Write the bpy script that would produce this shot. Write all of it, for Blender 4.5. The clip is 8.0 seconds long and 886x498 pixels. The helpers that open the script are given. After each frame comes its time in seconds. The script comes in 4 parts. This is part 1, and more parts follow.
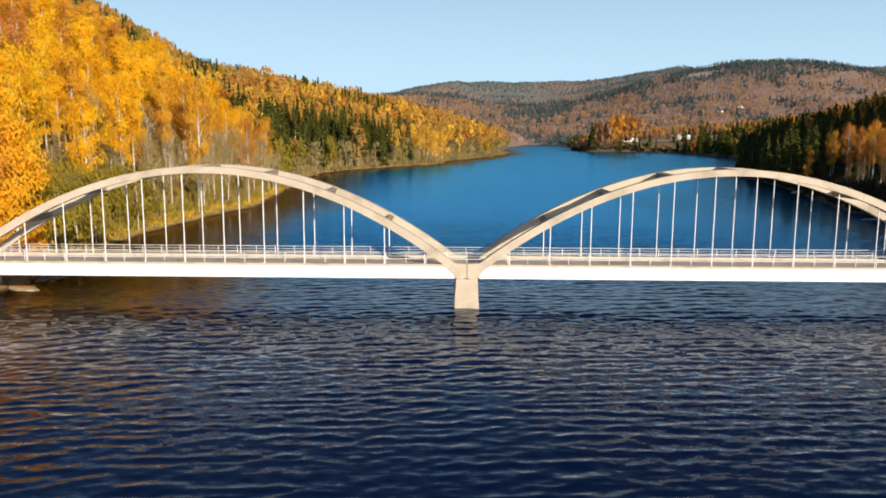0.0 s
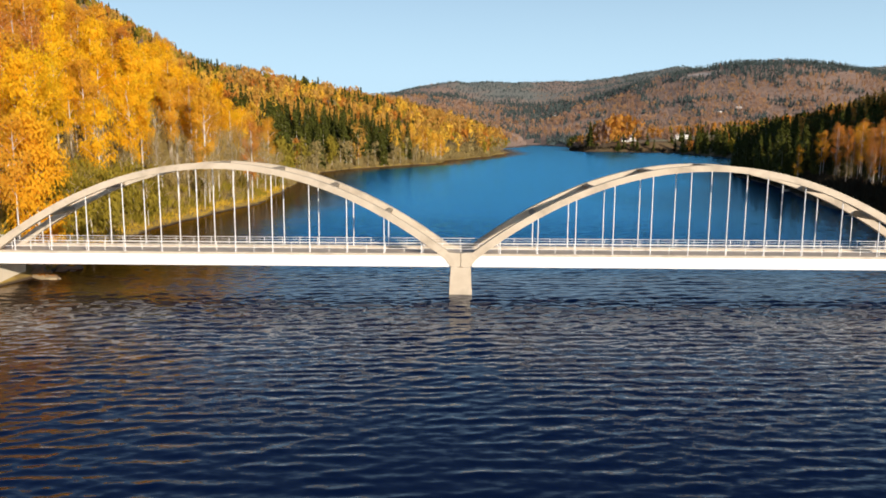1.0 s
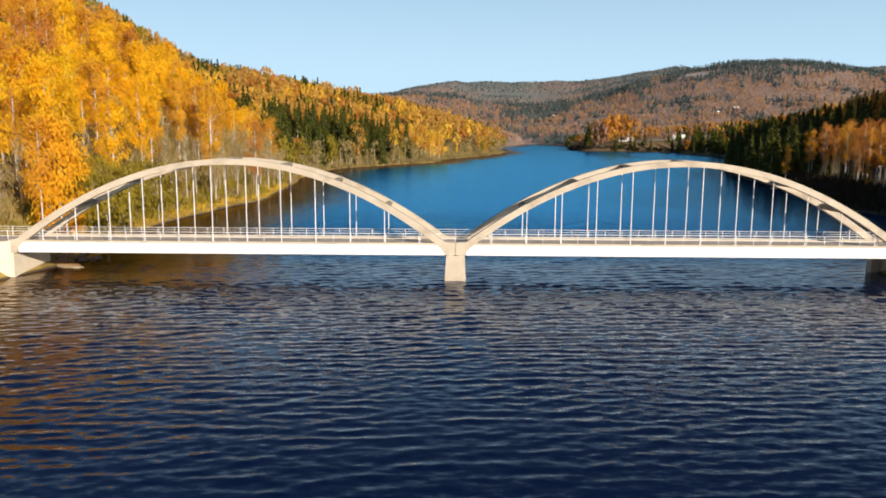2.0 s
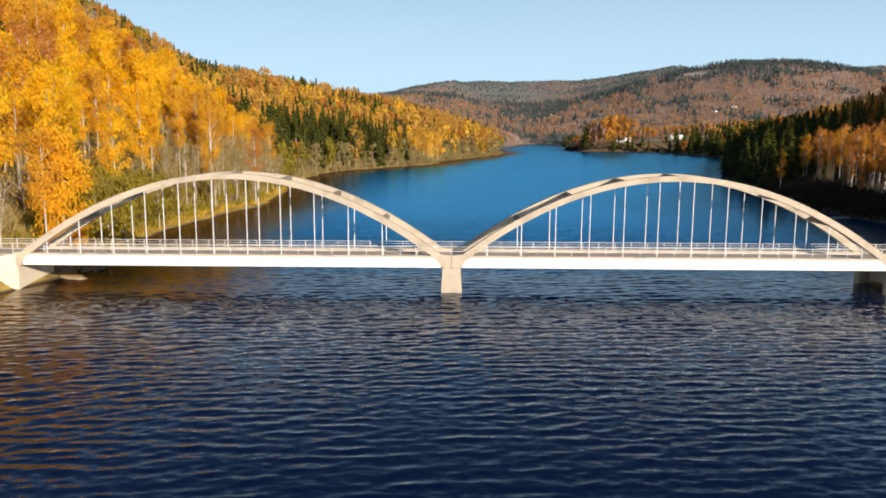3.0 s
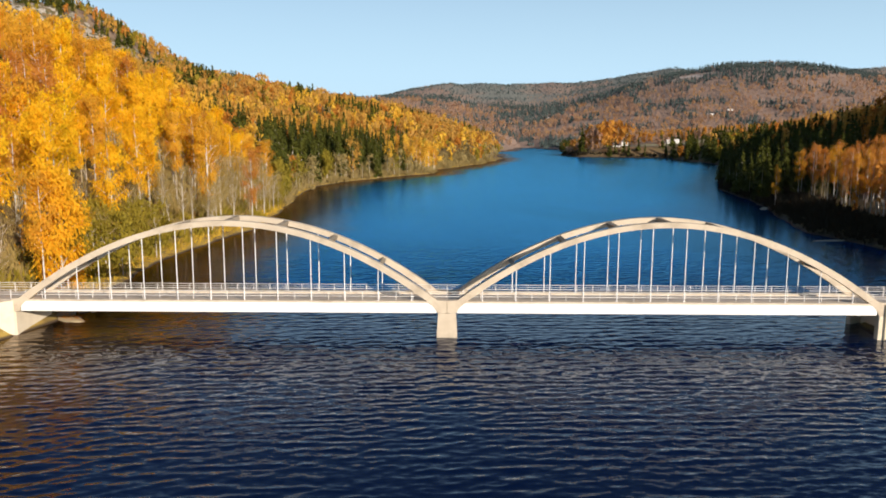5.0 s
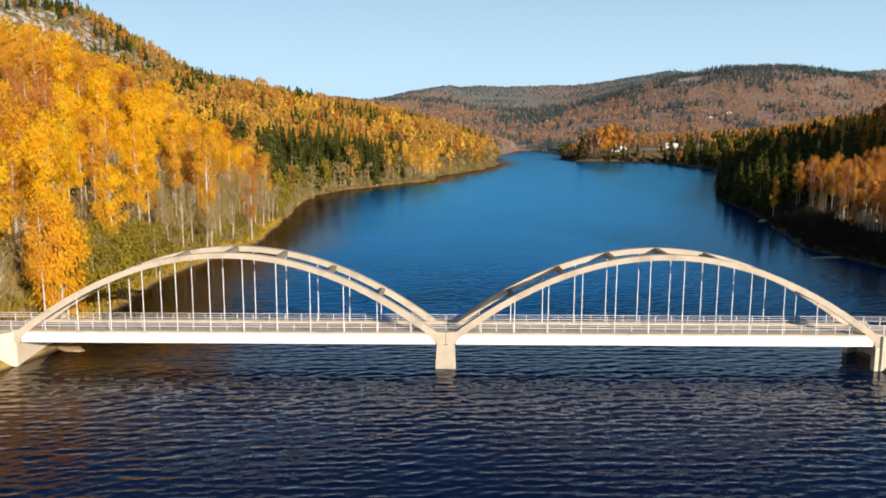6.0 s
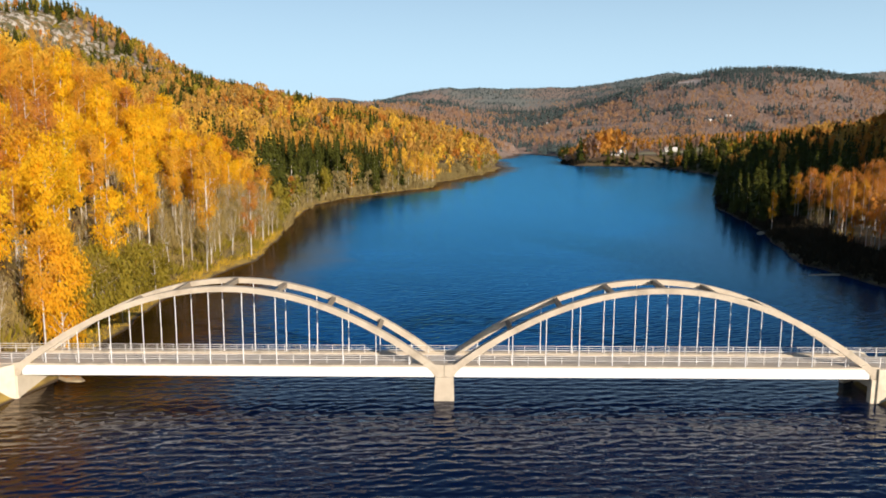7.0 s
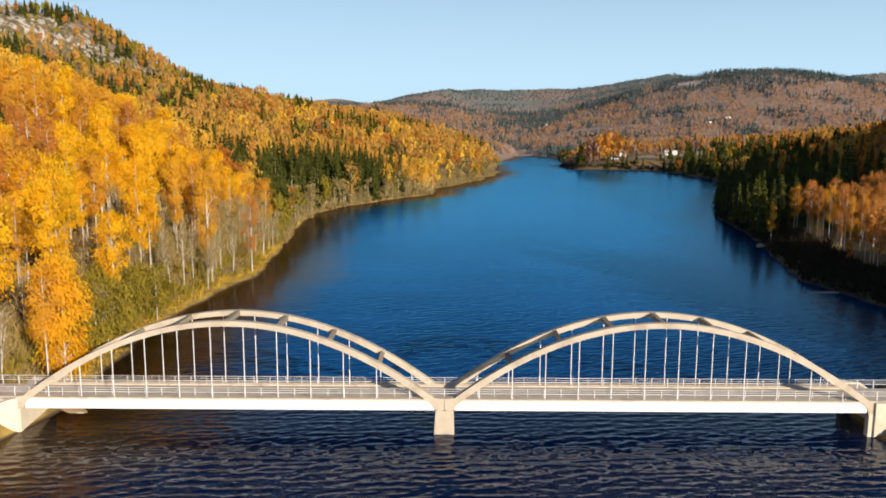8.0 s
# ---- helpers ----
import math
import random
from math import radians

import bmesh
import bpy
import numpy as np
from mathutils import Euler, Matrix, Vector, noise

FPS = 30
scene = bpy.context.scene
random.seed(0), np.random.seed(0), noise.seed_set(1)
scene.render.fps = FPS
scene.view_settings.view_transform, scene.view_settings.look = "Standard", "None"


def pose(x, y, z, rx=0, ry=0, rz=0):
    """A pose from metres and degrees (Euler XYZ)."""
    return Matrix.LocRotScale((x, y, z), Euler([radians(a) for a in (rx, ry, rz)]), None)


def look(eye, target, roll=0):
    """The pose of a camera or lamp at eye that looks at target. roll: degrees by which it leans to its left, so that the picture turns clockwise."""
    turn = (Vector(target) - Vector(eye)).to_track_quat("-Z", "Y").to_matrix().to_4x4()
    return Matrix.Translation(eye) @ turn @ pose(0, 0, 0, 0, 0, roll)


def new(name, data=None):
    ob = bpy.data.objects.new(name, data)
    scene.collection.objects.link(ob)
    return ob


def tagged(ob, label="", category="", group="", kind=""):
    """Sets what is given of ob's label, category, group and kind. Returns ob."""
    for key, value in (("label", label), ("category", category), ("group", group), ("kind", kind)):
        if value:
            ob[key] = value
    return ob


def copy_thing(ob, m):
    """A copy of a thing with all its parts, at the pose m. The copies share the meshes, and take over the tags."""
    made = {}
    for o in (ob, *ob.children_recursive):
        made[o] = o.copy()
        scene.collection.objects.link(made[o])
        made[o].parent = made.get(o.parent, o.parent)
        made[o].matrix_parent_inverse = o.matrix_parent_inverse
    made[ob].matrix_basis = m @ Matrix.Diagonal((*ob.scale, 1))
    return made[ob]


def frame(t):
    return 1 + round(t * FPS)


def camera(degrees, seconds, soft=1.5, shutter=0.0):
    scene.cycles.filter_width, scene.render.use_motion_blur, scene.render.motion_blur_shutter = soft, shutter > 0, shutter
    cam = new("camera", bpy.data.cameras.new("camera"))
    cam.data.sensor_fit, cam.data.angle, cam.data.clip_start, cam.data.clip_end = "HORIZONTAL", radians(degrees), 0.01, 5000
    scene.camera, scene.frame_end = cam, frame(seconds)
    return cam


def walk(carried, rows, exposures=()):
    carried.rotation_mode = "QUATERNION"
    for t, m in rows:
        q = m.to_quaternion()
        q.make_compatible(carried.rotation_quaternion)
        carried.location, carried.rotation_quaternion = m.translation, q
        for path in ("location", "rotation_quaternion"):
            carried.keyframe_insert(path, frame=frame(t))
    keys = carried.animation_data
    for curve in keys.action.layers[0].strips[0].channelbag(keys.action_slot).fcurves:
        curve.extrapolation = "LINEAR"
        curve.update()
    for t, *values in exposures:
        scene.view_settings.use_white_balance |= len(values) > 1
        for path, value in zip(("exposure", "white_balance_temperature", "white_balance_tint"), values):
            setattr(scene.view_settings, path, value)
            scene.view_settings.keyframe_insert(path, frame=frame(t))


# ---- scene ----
cam = camera(61.4, 8.0, soft=1.8)
PATH = [
    (0, (-1.046, -66.021, 15.181), (-1.079, -64.044, 14.885), 0.3),
    (0.5, (-0.811, -68.519, 15.094), (-0.844, -66.541, 14.798), 0.3),
    (1, (-0.558, -71.21, 15.015), (-0.59, -69.232, 14.719), 0.3),
    (1.5, (-0.296, -74.244, 14.873), (-0.328, -72.266, 14.577), 0.3),
    (1.7, (-0.233, -75.65, 14.7), (-0.264, -73.672, 14.404), 0.3),
    (2.8, (0.043, -78.49, 16.15), (0.017, -76.513, 15.851), 0.3),
    (3, (0.075, -78.58, 16.524), (0.05, -76.603, 16.225), 0.3),
    (3.5, (0.132, -78.592, 17.571), (0.109, -76.615, 17.272), 0.3),
    (4, (0.094, -78.573, 18.682), (0.075, -76.595, 18.385), 0.2),
    (4.5, (0.166, -78.538, 19.911), (0.148, -76.561, 19.614), 0.2),
    (6, (0.271, -78.417, 24.587), (0.256, -76.438, 24.295), 0.2),
    (6.5, (0.291, -78.297, 26.315), (0.277, -76.319, 26.025), 0.2),
    (7, (0.382, -78.363, 28.083), (0.368, -76.384, 27.794), 0.2),
    (7.5, (0.425, -78.367, 29.905), (0.41, -76.388, 29.615), 0.1),
    (8, (0.354, -78.391, 31.838), (0.34, -76.412, 31.55), 0.2),
]
walk(cam, [(t, look(eye, target, roll)) for t, eye, target, roll in PATH])

# ---- daylight: low autumn sun from behind the camera's right shoulder ----
SUN_AZ, SUN_EL = 33.5, 16.4
sun_way = Vector((math.sin(radians(SUN_AZ)) * math.cos(radians(SUN_EL)), -math.cos(radians(SUN_AZ)) * math.cos(radians(SUN_EL)), math.sin(radians(SUN_EL))))
world = bpy.data.worlds.new("world")
scene.world = world
world.use_nodes = True
sky = world.node_tree.nodes.new("ShaderNodeTexSky")
sky.sky_type, sky.sun_disc = "NISHITA", False
sky.sun_elevation, sky.sun_rotation = radians(SUN_EL), radians(180 - SUN_AZ)
sky.altitude, sky.air_density, sky.dust_density, sky.ozone_density = 600, 1.0, 0.1, 2.4
backlight = world.node_tree.nodes["Background"]
backlight.inputs["Strength"].default_value = 0.064
# a thin veil of haze over the clear sky, gone towards the zenith
veil = world.node_tree.nodes.new("ShaderNodeMix")
veil.data_type = "RGBA"
veil.inputs[7].default_value = (7.2, 10.6, 12.7, 1.0)
sky_way = world.node_tree.nodes.new("ShaderNodeSeparateXYZ")
world.node_tree.links.new(world.node_tree.nodes.new("ShaderNodeTexCoord").outputs["Generated"], sky_way.inputs[0])
thin = world.node_tree.nodes.new("ShaderNodeMapRange")
thin.inputs["From Min"].default_value, thin.inputs["From Max"].default_value = 0.41, 0.08
thin.inputs["To Min"].default_value, thin.inputs["To Max"].default_value = 0.0, 0.86
world.node_tree.links.new(sky_way.outputs["Z"], thin.inputs["Value"])
world.node_tree.links.new(thin.outputs["Result"], veil.inputs[0])
world.node_tree.links.new(sky.outputs["Color"], veil.inputs[6])
world.node_tree.links.new(veil.outputs[2], backlight.inputs["Color"])
sun = new("sun", bpy.data.lights.new("sun", "SUN"))
sun.data.energy, sun.data.angle, sun.data.color = 5.0, radians(0.5), (1.0, 0.87, 0.70)
sun.matrix_world = look(sun_way * 100, (0, 0, 0))
scene.view_settings.exposure = 0.33
scene.view_settings.use_white_balance = True
scene.view_settings.white_balance_temperature, scene.view_settings.white_balance_tint = 6380, 14

# ---- materials ----


class Mat:
    """A node material under construction."""

    def __init__(self, name):
        self.mat = bpy.data.materials.new(name)
        self.mat.use_nodes = True
        self.tree = self.mat.node_tree
        self.tree.nodes.clear()
        self.out = self.tree.nodes.new("ShaderNodeOutputMaterial")
        self.coord = self.tree.nodes.new("ShaderNodeTexCoord").outputs["Object"]

    def add(self, kind, **values):
        node = self.tree.nodes.new(kind)
        for key, value in values.items():
            self.feed(node.inputs[key.replace("_", " ")], value)
        return node

    def feed(self, socket, value):
        if isinstance(value, bpy.types.NodeSocket):
            self.tree.links.new(value, socket)
        elif isinstance(value, tuple) and len(value) == 3 and socket.type == "RGBA":
            socket.default_value = (*value, 1)
        else:
            socket.default_value = value

    def scaled(self, scale, turn=0.0):
        node = self.add("ShaderNodeMapping", Vector=self.coord, Scale=scale, Rotation=(0, 0, turn))
        return node.outputs["Vector"]

    def noise(self, scale, detail=3.0, rough=0.55, vector=None):
        return self.add("ShaderNodeTexNoise", Vector=vector or self.coord, Scale=scale, Detail=detail, Roughness=rough).outputs["Fac"]

    def band(self, value, low, high):
        node = self.add("ShaderNodeMapRange", Value=value)
        node.inputs["From Min"].default_value, node.inputs["From Max"].default_value = low, high
        return node.outputs["Result"]

    def mix(self, fac, a, b):
        node = self.tree.nodes.new("ShaderNodeMix")
        node.data_type = "RGBA"
        self.feed(node.inputs[0], fac), self.feed(node.inputs[6], a), self.feed(node.inputs[7], b)
        return node.outputs[2]

    def sum(self, a, b, kind="ADD"):
        node = self.tree.nodes.new("ShaderNodeMath")
        node.operation = kind
        self.feed(node.inputs[0], a), self.feed(node.inputs[1], b)
        return node.outputs[0]

    def done(self, shader):
        self.tree.links.new(shader.outputs[0], self.out.inputs["Surface"])
        return self.mat


def surface(name, low, high, stain, scale=1.5, fine=14.0, rough=0.8, bump=0.02, metal=0.0, stains=(0.55, 0.75)):
    """A weathered solid: two tones at one scale, grain at another, and blotchy stains."""
    m = Mat(name)
    colour = m.mix(m.band(m.noise(scale, 4), 0.3, 0.7), low, high)
    colour = m.mix(m.sum(m.band(m.noise(scale * 0.35, 5, 0.65), *stains), 0.75, "MULTIPLY"), colour, stain)
    grain = m.noise(fine, 4, 0.6)
    colour = m.mix(m.sum(m.band(grain, 0.5, 0.8), 0.25, "MULTIPLY"), colour, stain)
    relief = m.add("ShaderNodeBump", Height=grain, Strength=0.6, Distance=bump)
    return m.done(m.add("ShaderNodeBsdfPrincipled", Base_Color=colour, Roughness=rough, Metallic=metal, Normal=relief.outputs[0]))


def foliage(name, tones, gloss=0.6, through_light=0.46):
    """Leaves: three tones that vary by tree, by clump and by patch."""
    m = Mat(name)
    each = m.add("ShaderNodeObjectInfo").outputs["Random"]
    clump = m.add("ShaderNodeNewGeometry").outputs["Random Per Island"]
    patch = m.band(m.noise(0.13, 2), 0.35, 0.65)
    colour = m.mix(m.sum(m.sum(each, 0.45, "MULTIPLY"), m.sum(patch, 0.55, "MULTIPLY")), tones[0], tones[1])
    colour = m.mix(m.sum(clump, 0.24, "MULTIPLY"), colour, tones[2])
    front = m.add("ShaderNodeBsdfPrincipled", Base_Color=colour, Roughness=gloss, Specular_IOR_Level=0.15)
    back = m.add("ShaderNodeBsdfTranslucent", Color=colour)
    both = m.add("ShaderNodeMixShader", Fac=through_light)
    m.tree.links.new(front.outputs[0], both.inputs[1]), m.tree.links.new(back.outputs[0], both.inputs[2])
    return m.done(both)


def water_material():
    """Lake water: reflections over a dark blue body, with bank and sky reflections also put into its colour, fine
    ripples and, on the open lake, small waves.
    """
    m = Mat("lake water")
    where = m.tree.nodes.new("ShaderNodeSeparateXYZ")
    m.tree.links.new(m.coord, where.inputs[0])
    calm = m.band(m.noise(0.011, 3, 0.6, m.scaled((0.8, 1.1, 1), radians(20))), 0.30, 0.62)
    gusts = m.band(m.noise(0.045, 3, 0.6, m.scaled((0.5, 1.2, 1), radians(-15))), 0.30, 0.70)

    def swells(length, turn, wobble):
        node = m.add("ShaderNodeTexWave", Vector=m.scaled((1, 1, 1), radians(turn)), Scale=0.31416 / length, Distortion=wobble, Detail=2.0, Detail_Scale=1.6, Detail_Roughness=0.55)
        node.wave_type, node.bands_direction = "BANDS", "Y"
        return node.outputs["Fac"]

    def slope(value, by, middle=0.5):
        return m.sum(m.sum(value, middle, "SUBTRACT"), by, "MULTIPLY")
    chop, swell = swells(1.1, -20, 6.0), swells(1.9, -8, 7.5)
    fine = m.noise(2.6, 3.5, 0.62, m.scaled((0.45, 1.15, 1), radians(-12)))
    cross = m.noise(0.7, 2, 0.5, m.scaled((0.9, 0.7, 1), radians(30)))
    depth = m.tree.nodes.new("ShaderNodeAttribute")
    depth.attribute_name = "brown_reflection"
    brown_reflection = m.band(m.sum(depth.outputs["Fac"], m.sum(m.sum(m.noise(0.12, 3), 0.5, "SUBTRACT"), 0.5, "MULTIPLY")), 0.12, 0.75)
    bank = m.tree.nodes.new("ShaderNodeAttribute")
    bank.attribute_name = "calm_dark"
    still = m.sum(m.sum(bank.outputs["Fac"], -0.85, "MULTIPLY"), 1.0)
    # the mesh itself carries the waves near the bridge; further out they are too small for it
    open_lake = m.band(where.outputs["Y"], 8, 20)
    smaller = m.sum(m.sum(m.band(where.outputs["Y"], 14, 75), -0.84, "MULTIPLY"), 1.0)
    waves = m.sum(m.sum(slope(m.sum(chop, 2.0, "POWER"), 0.24, 0.4), slope(m.sum(swell, 2.0, "POWER"), 0.18, 0.4)), m.sum(open_lake, smaller, "MULTIPLY"), "MULTIPLY")
    ripple = m.sum(slope(fine, 0.44), m.sum(smaller, m.sum(m.sum(gusts, 0.7, "MULTIPLY"), 0.5), "MULTIPLY"), "MULTIPLY")
    along = m.sum(m.sum(waves, ripple), m.sum(open_lake, -0.02, "MULTIPLY"))
    sideways = m.sum(m.sum(slope(cross, 0.30), open_lake, "MULTIPLY"), slope(fine, 0.16))
    along, sideways = m.sum(along, still, "MULTIPLY"), m.sum(sideways, still, "MULTIPLY")
    tilt = m.add("ShaderNodeCombineXYZ", X=sideways, Y=along, Z=0.0)
    whole = m.tree.nodes.new("ShaderNodeVectorMath")
    m.tree.links.new(tilt.outputs[0], whole.inputs[0])
    m.tree.links.new(m.add("ShaderNodeNewGeometry").outputs["Normal"], whole.inputs[1])
    unit = m.tree.nodes.new("ShaderNodeVectorMath")
    unit.operation = "NORMALIZE"
    m.tree.links.new(whole.outputs[0], unit.inputs[0])
    # bluer and lighter on the open lake: sky blue put into the body
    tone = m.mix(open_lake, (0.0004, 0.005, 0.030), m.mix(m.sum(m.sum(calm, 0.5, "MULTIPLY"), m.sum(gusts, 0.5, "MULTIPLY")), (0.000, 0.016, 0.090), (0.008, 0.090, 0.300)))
    # the left bank's brown reflection, put into the body colour
    tone = m.mix(brown_reflection, tone, (0.045, 0.031, 0.018))
    # darker along the banks: the dark shore's reflection is put into the colour
    tone = m.mix(bank.outputs["Fac"], tone, m.mix(brown_reflection, (0.001, 0.005, 0.018), (0.014, 0.008, 0.004)))
    # reflections tinted bluer on the open lake, brown and dark by the banks
    tint = m.mix(brown_reflection, m.mix(open_lake, (0.92, 0.96, 1.0), m.mix(bank.outputs["Fac"], (0.20, 0.68, 1.0), (0.24, 0.40, 0.56))), m.mix(bank.outputs["Fac"], (0.98, 0.86, 0.74), (0.42, 0.34, 0.28)))
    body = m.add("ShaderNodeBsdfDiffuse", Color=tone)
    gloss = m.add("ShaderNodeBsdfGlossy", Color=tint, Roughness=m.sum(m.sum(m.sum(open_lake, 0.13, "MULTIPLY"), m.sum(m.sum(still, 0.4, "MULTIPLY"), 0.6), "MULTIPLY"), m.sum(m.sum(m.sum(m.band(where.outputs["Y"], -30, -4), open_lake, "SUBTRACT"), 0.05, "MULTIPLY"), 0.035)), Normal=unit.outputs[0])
    edge = m.add("ShaderNodeFresnel", IOR=1.333, Normal=unit.outputs[0])
    both = m.add("ShaderNodeMixShader", Fac=edge.outputs[0])
    m.tree.links.new(body.outputs[0], both.inputs[1]), m.tree.links.new(gloss.outputs[0], both.inputs[2])
    return m.done(both)


def ground_material():
    m = Mat("autumn ground")
    litter = m.mix(m.band(m.noise(0.09, 4), 0.35, 0.65), (0.16, 0.085, 0.03), (0.13, 0.10, 0.035))
    litter = m.mix(m.band(m.noise(0.6, 4), 0.45, 0.7), litter, (0.22, 0.16, 0.05))
    spot = m.tree.nodes.new("ShaderNodeSeparateXYZ")
    m.tree.links.new(m.add("ShaderNodeNewGeometry").outputs["Normal"], spot.inputs[0])
    steep = m.band(m.sum(spot.outputs["Z"], m.sum(m.noise(0.03, 4), 0.16, "MULTIPLY")), 0.86, 0.72)
    place = m.tree.nodes.new("ShaderNodeSeparateXYZ")
    m.tree.links.new(m.coord, place.inputs[0])
    high = m.band(place.outputs["Z"], 95, 125)
    near_hill = m.band(place.outputs["Y"], 1500, 1400)
    rock = m.mix(m.band(m.noise(0.05, 5, 0.7, m.scaled((1, 1, 0.3))), 0.4, 0.62), (0.16, 0.14, 0.115), (0.52, 0.48, 0.42))
    bare_rock = m.sum(m.sum(steep, high, "MULTIPLY"), m.sum(near_hill, m.band(m.noise(0.045, 4, 0.6, m.scaled((1, 1, 0.4))), 0.42, 0.55), "MULTIPLY"), "MULTIPLY")
    # far ground pales towards the hazed trees' tone; haze put into the colour
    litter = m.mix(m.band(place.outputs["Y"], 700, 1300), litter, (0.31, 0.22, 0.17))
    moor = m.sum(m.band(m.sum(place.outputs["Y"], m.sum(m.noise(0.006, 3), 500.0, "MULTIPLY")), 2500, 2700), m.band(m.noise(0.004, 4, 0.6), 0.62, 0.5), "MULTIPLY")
    # grey moor, its tone lightened for distance haze
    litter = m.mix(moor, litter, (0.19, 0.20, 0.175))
    field = m.sum(m.sum(m.band(place.outputs["X"], 205, 225), m.band(place.outputs["X"], 340, 310), "MULTIPLY"), m.sum(m.band(place.outputs["Y"], 828, 842), m.band(place.outputs["Y"], 912, 895), "MULTIPLY"), "MULTIPLY")
    litter = m.mix(field, litter, (0.33, 0.31, 0.16))
    felled = m.sum(m.sum(m.band(place.outputs["X"], 625, 665), m.band(place.outputs["X"], 760, 715), "MULTIPLY"), m.sum(m.band(place.outputs["Y"], 2030, 2060), m.band(place.outputs["Y"], 2150, 2125), "MULTIPLY"), "MULTIPLY")
    litter = m.mix(m.sum(felled, m.band(m.noise(0.03, 4), 0.4, 0.6), "MULTIPLY"), litter, (0.50, 0.45, 0.40))
    colour = m.mix(bare_rock, litter, rock)
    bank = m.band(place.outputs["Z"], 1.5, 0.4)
    # golden on the left bank; near black on the right, its shade painted in
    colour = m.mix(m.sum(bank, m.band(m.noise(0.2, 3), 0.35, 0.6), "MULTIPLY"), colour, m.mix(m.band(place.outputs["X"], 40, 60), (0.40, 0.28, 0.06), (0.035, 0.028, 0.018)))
    mud = m.band(place.outputs["Z"], 0.28, 0.1)
    colour = m.mix(mud, colour, (0.07, 0.045, 0.025))
    relief = m.add("ShaderNodeBump", Height=m.noise(1.4, 5, 0.65), Strength=0.8, Distance=0.35)
    return m.done(m.add("ShaderNodeBsdfPrincipled", Base_Color=colour, Roughness=0.95, Normal=relief.outputs[0]))


def cliff_material():
    m = Mat("lichened cliff rock")
    clefts = m.noise(1.0, 5, 0.62, m.scaled((0.11, 0.11, 0.035)))
    grain = m.noise(0.5, 5, 0.7, m.scaled((1, 1, 0.4)))
    rock = m.mix(m.band(grain, 0.35, 0.65), (0.26, 0.23, 0.18), (0.55, 0.50, 0.43))
    growth = m.mix(m.band(m.noise(0.16, 3), 0.4, 0.6), (0.085, 0.085, 0.035), (0.20, 0.125, 0.05))
    colour = m.mix(m.band(m.sum(clefts, m.sum(m.sum(grain, 0.5, "SUBTRACT"), 0.25, "MULTIPLY")), 0.56, 0.49), rock, growth)
    relief = m.add("ShaderNodeBump", Height=clefts, Strength=1.0, Distance=3.0)
    return m.done(m.add("ShaderNodeBsdfPrincipled", Base_Color=colour, Roughness=0.95, Normal=relief.outputs[0]))


CLIFF = cliff_material()
WATER = water_material()
GROUND = ground_material()
CONCRETE = surface("weathered concrete", (0.50, 0.425, 0.32), (0.58, 0.505, 0.39), (0.27, 0.22, 0.16), 0.8, 18, 0.85, 0.015, stains=(0.5, 0.72))
PALE_CONCRETE = surface("pale cast concrete", (0.66, 0.58, 0.44), (0.74, 0.66, 0.51), (0.42, 0.35, 0.25), 0.8, 18, 0.85, 0.015, stains=(0.55, 0.78))
WHITE = surface("white painted concrete", (0.80, 0.80, 0.78), (0.84, 0.84, 0.82), (0.62, 0.60, 0.55), 0.6, 16, 0.7, 0.006, stains=(0.66, 0.9))
EDGE = surface("worn edge beam", (0.54, 0.465, 0.36), (0.63, 0.55, 0.43), (0.30, 0.25, 0.18), 1.2, 16, 0.9, 0.015)
# struts between the arches: shade is put into a darker concrete tone
SHADED_STRUT = surface("shade-darkened concrete", (0.27, 0.225, 0.16), (0.33, 0.28, 0.20), (0.15, 0.12, 0.09), 0.8, 18, 0.9, 0.015)
ASPHALT = surface("worn pale roadway", (0.53, 0.46, 0.38), (0.61, 0.54, 0.45), (0.32, 0.27, 0.21), 0.7, 40, 0.9, 0.008)
STEEL = surface("pale painted steel", (0.80, 0.80, 0.79), (0.84, 0.84, 0.83), (0.58, 0.55, 0.50), 2.5, 30, 0.5, 0.002, 0.0, stains=(0.62, 0.85))
ZINC = surface("dull galvanised steel", (0.70, 0.68, 0.64), (0.78, 0.76, 0.72), (0.40, 0.36, 0.31), 3, 30, 0.6, 0.002, 0.05)
ROCK = surface("shore rock", (0.16, 0.12, 0.085), (0.30, 0.22, 0.13), (0.08, 0.06, 0.045), 0.7, 6, 0.9, 0.05)
GRAVEL = surface("pale gravel", (0.36, 0.29, 0.18), (0.45, 0.36, 0.22), (0.22, 0.17, 0.1), 0.8, 9, 0.95, 0.04)
BARK = surface("birch bark", (0.62, 0.57, 0.50), (0.72, 0.67, 0.60), (0.14, 0.11, 0.09), 2.0, 7, 0.8, 0.01, stains=(0.5, 0.7))
GREY_BARK = surface("grey bark", (0.54, 0.48, 0.40), (0.64, 0.58, 0.49), (0.30, 0.25, 0.19), 2.0, 7, 0.9, 0.02)
DARK_BARK = surface("spruce bark", (0.11, 0.08, 0.06), (0.15, 0.11, 0.08), (0.06, 0.045, 0.035), 2.0, 7, 0.9, 0.02)
YELLOW = foliage("yellow birch leaves", ((0.84, 0.48, 0.014), (0.95, 0.64, 0.016), (0.80, 0.44, 0.015)))
ORANGE = foliage("orange birch leaves", ((0.66, 0.335, 0.035), (0.86, 0.50, 0.03), (0.62, 0.31, 0.04)))
RUSSET = foliage("russet leaves", ((0.56, 0.235, 0.045), (0.70, 0.315, 0.045), (0.48, 0.18, 0.04)))
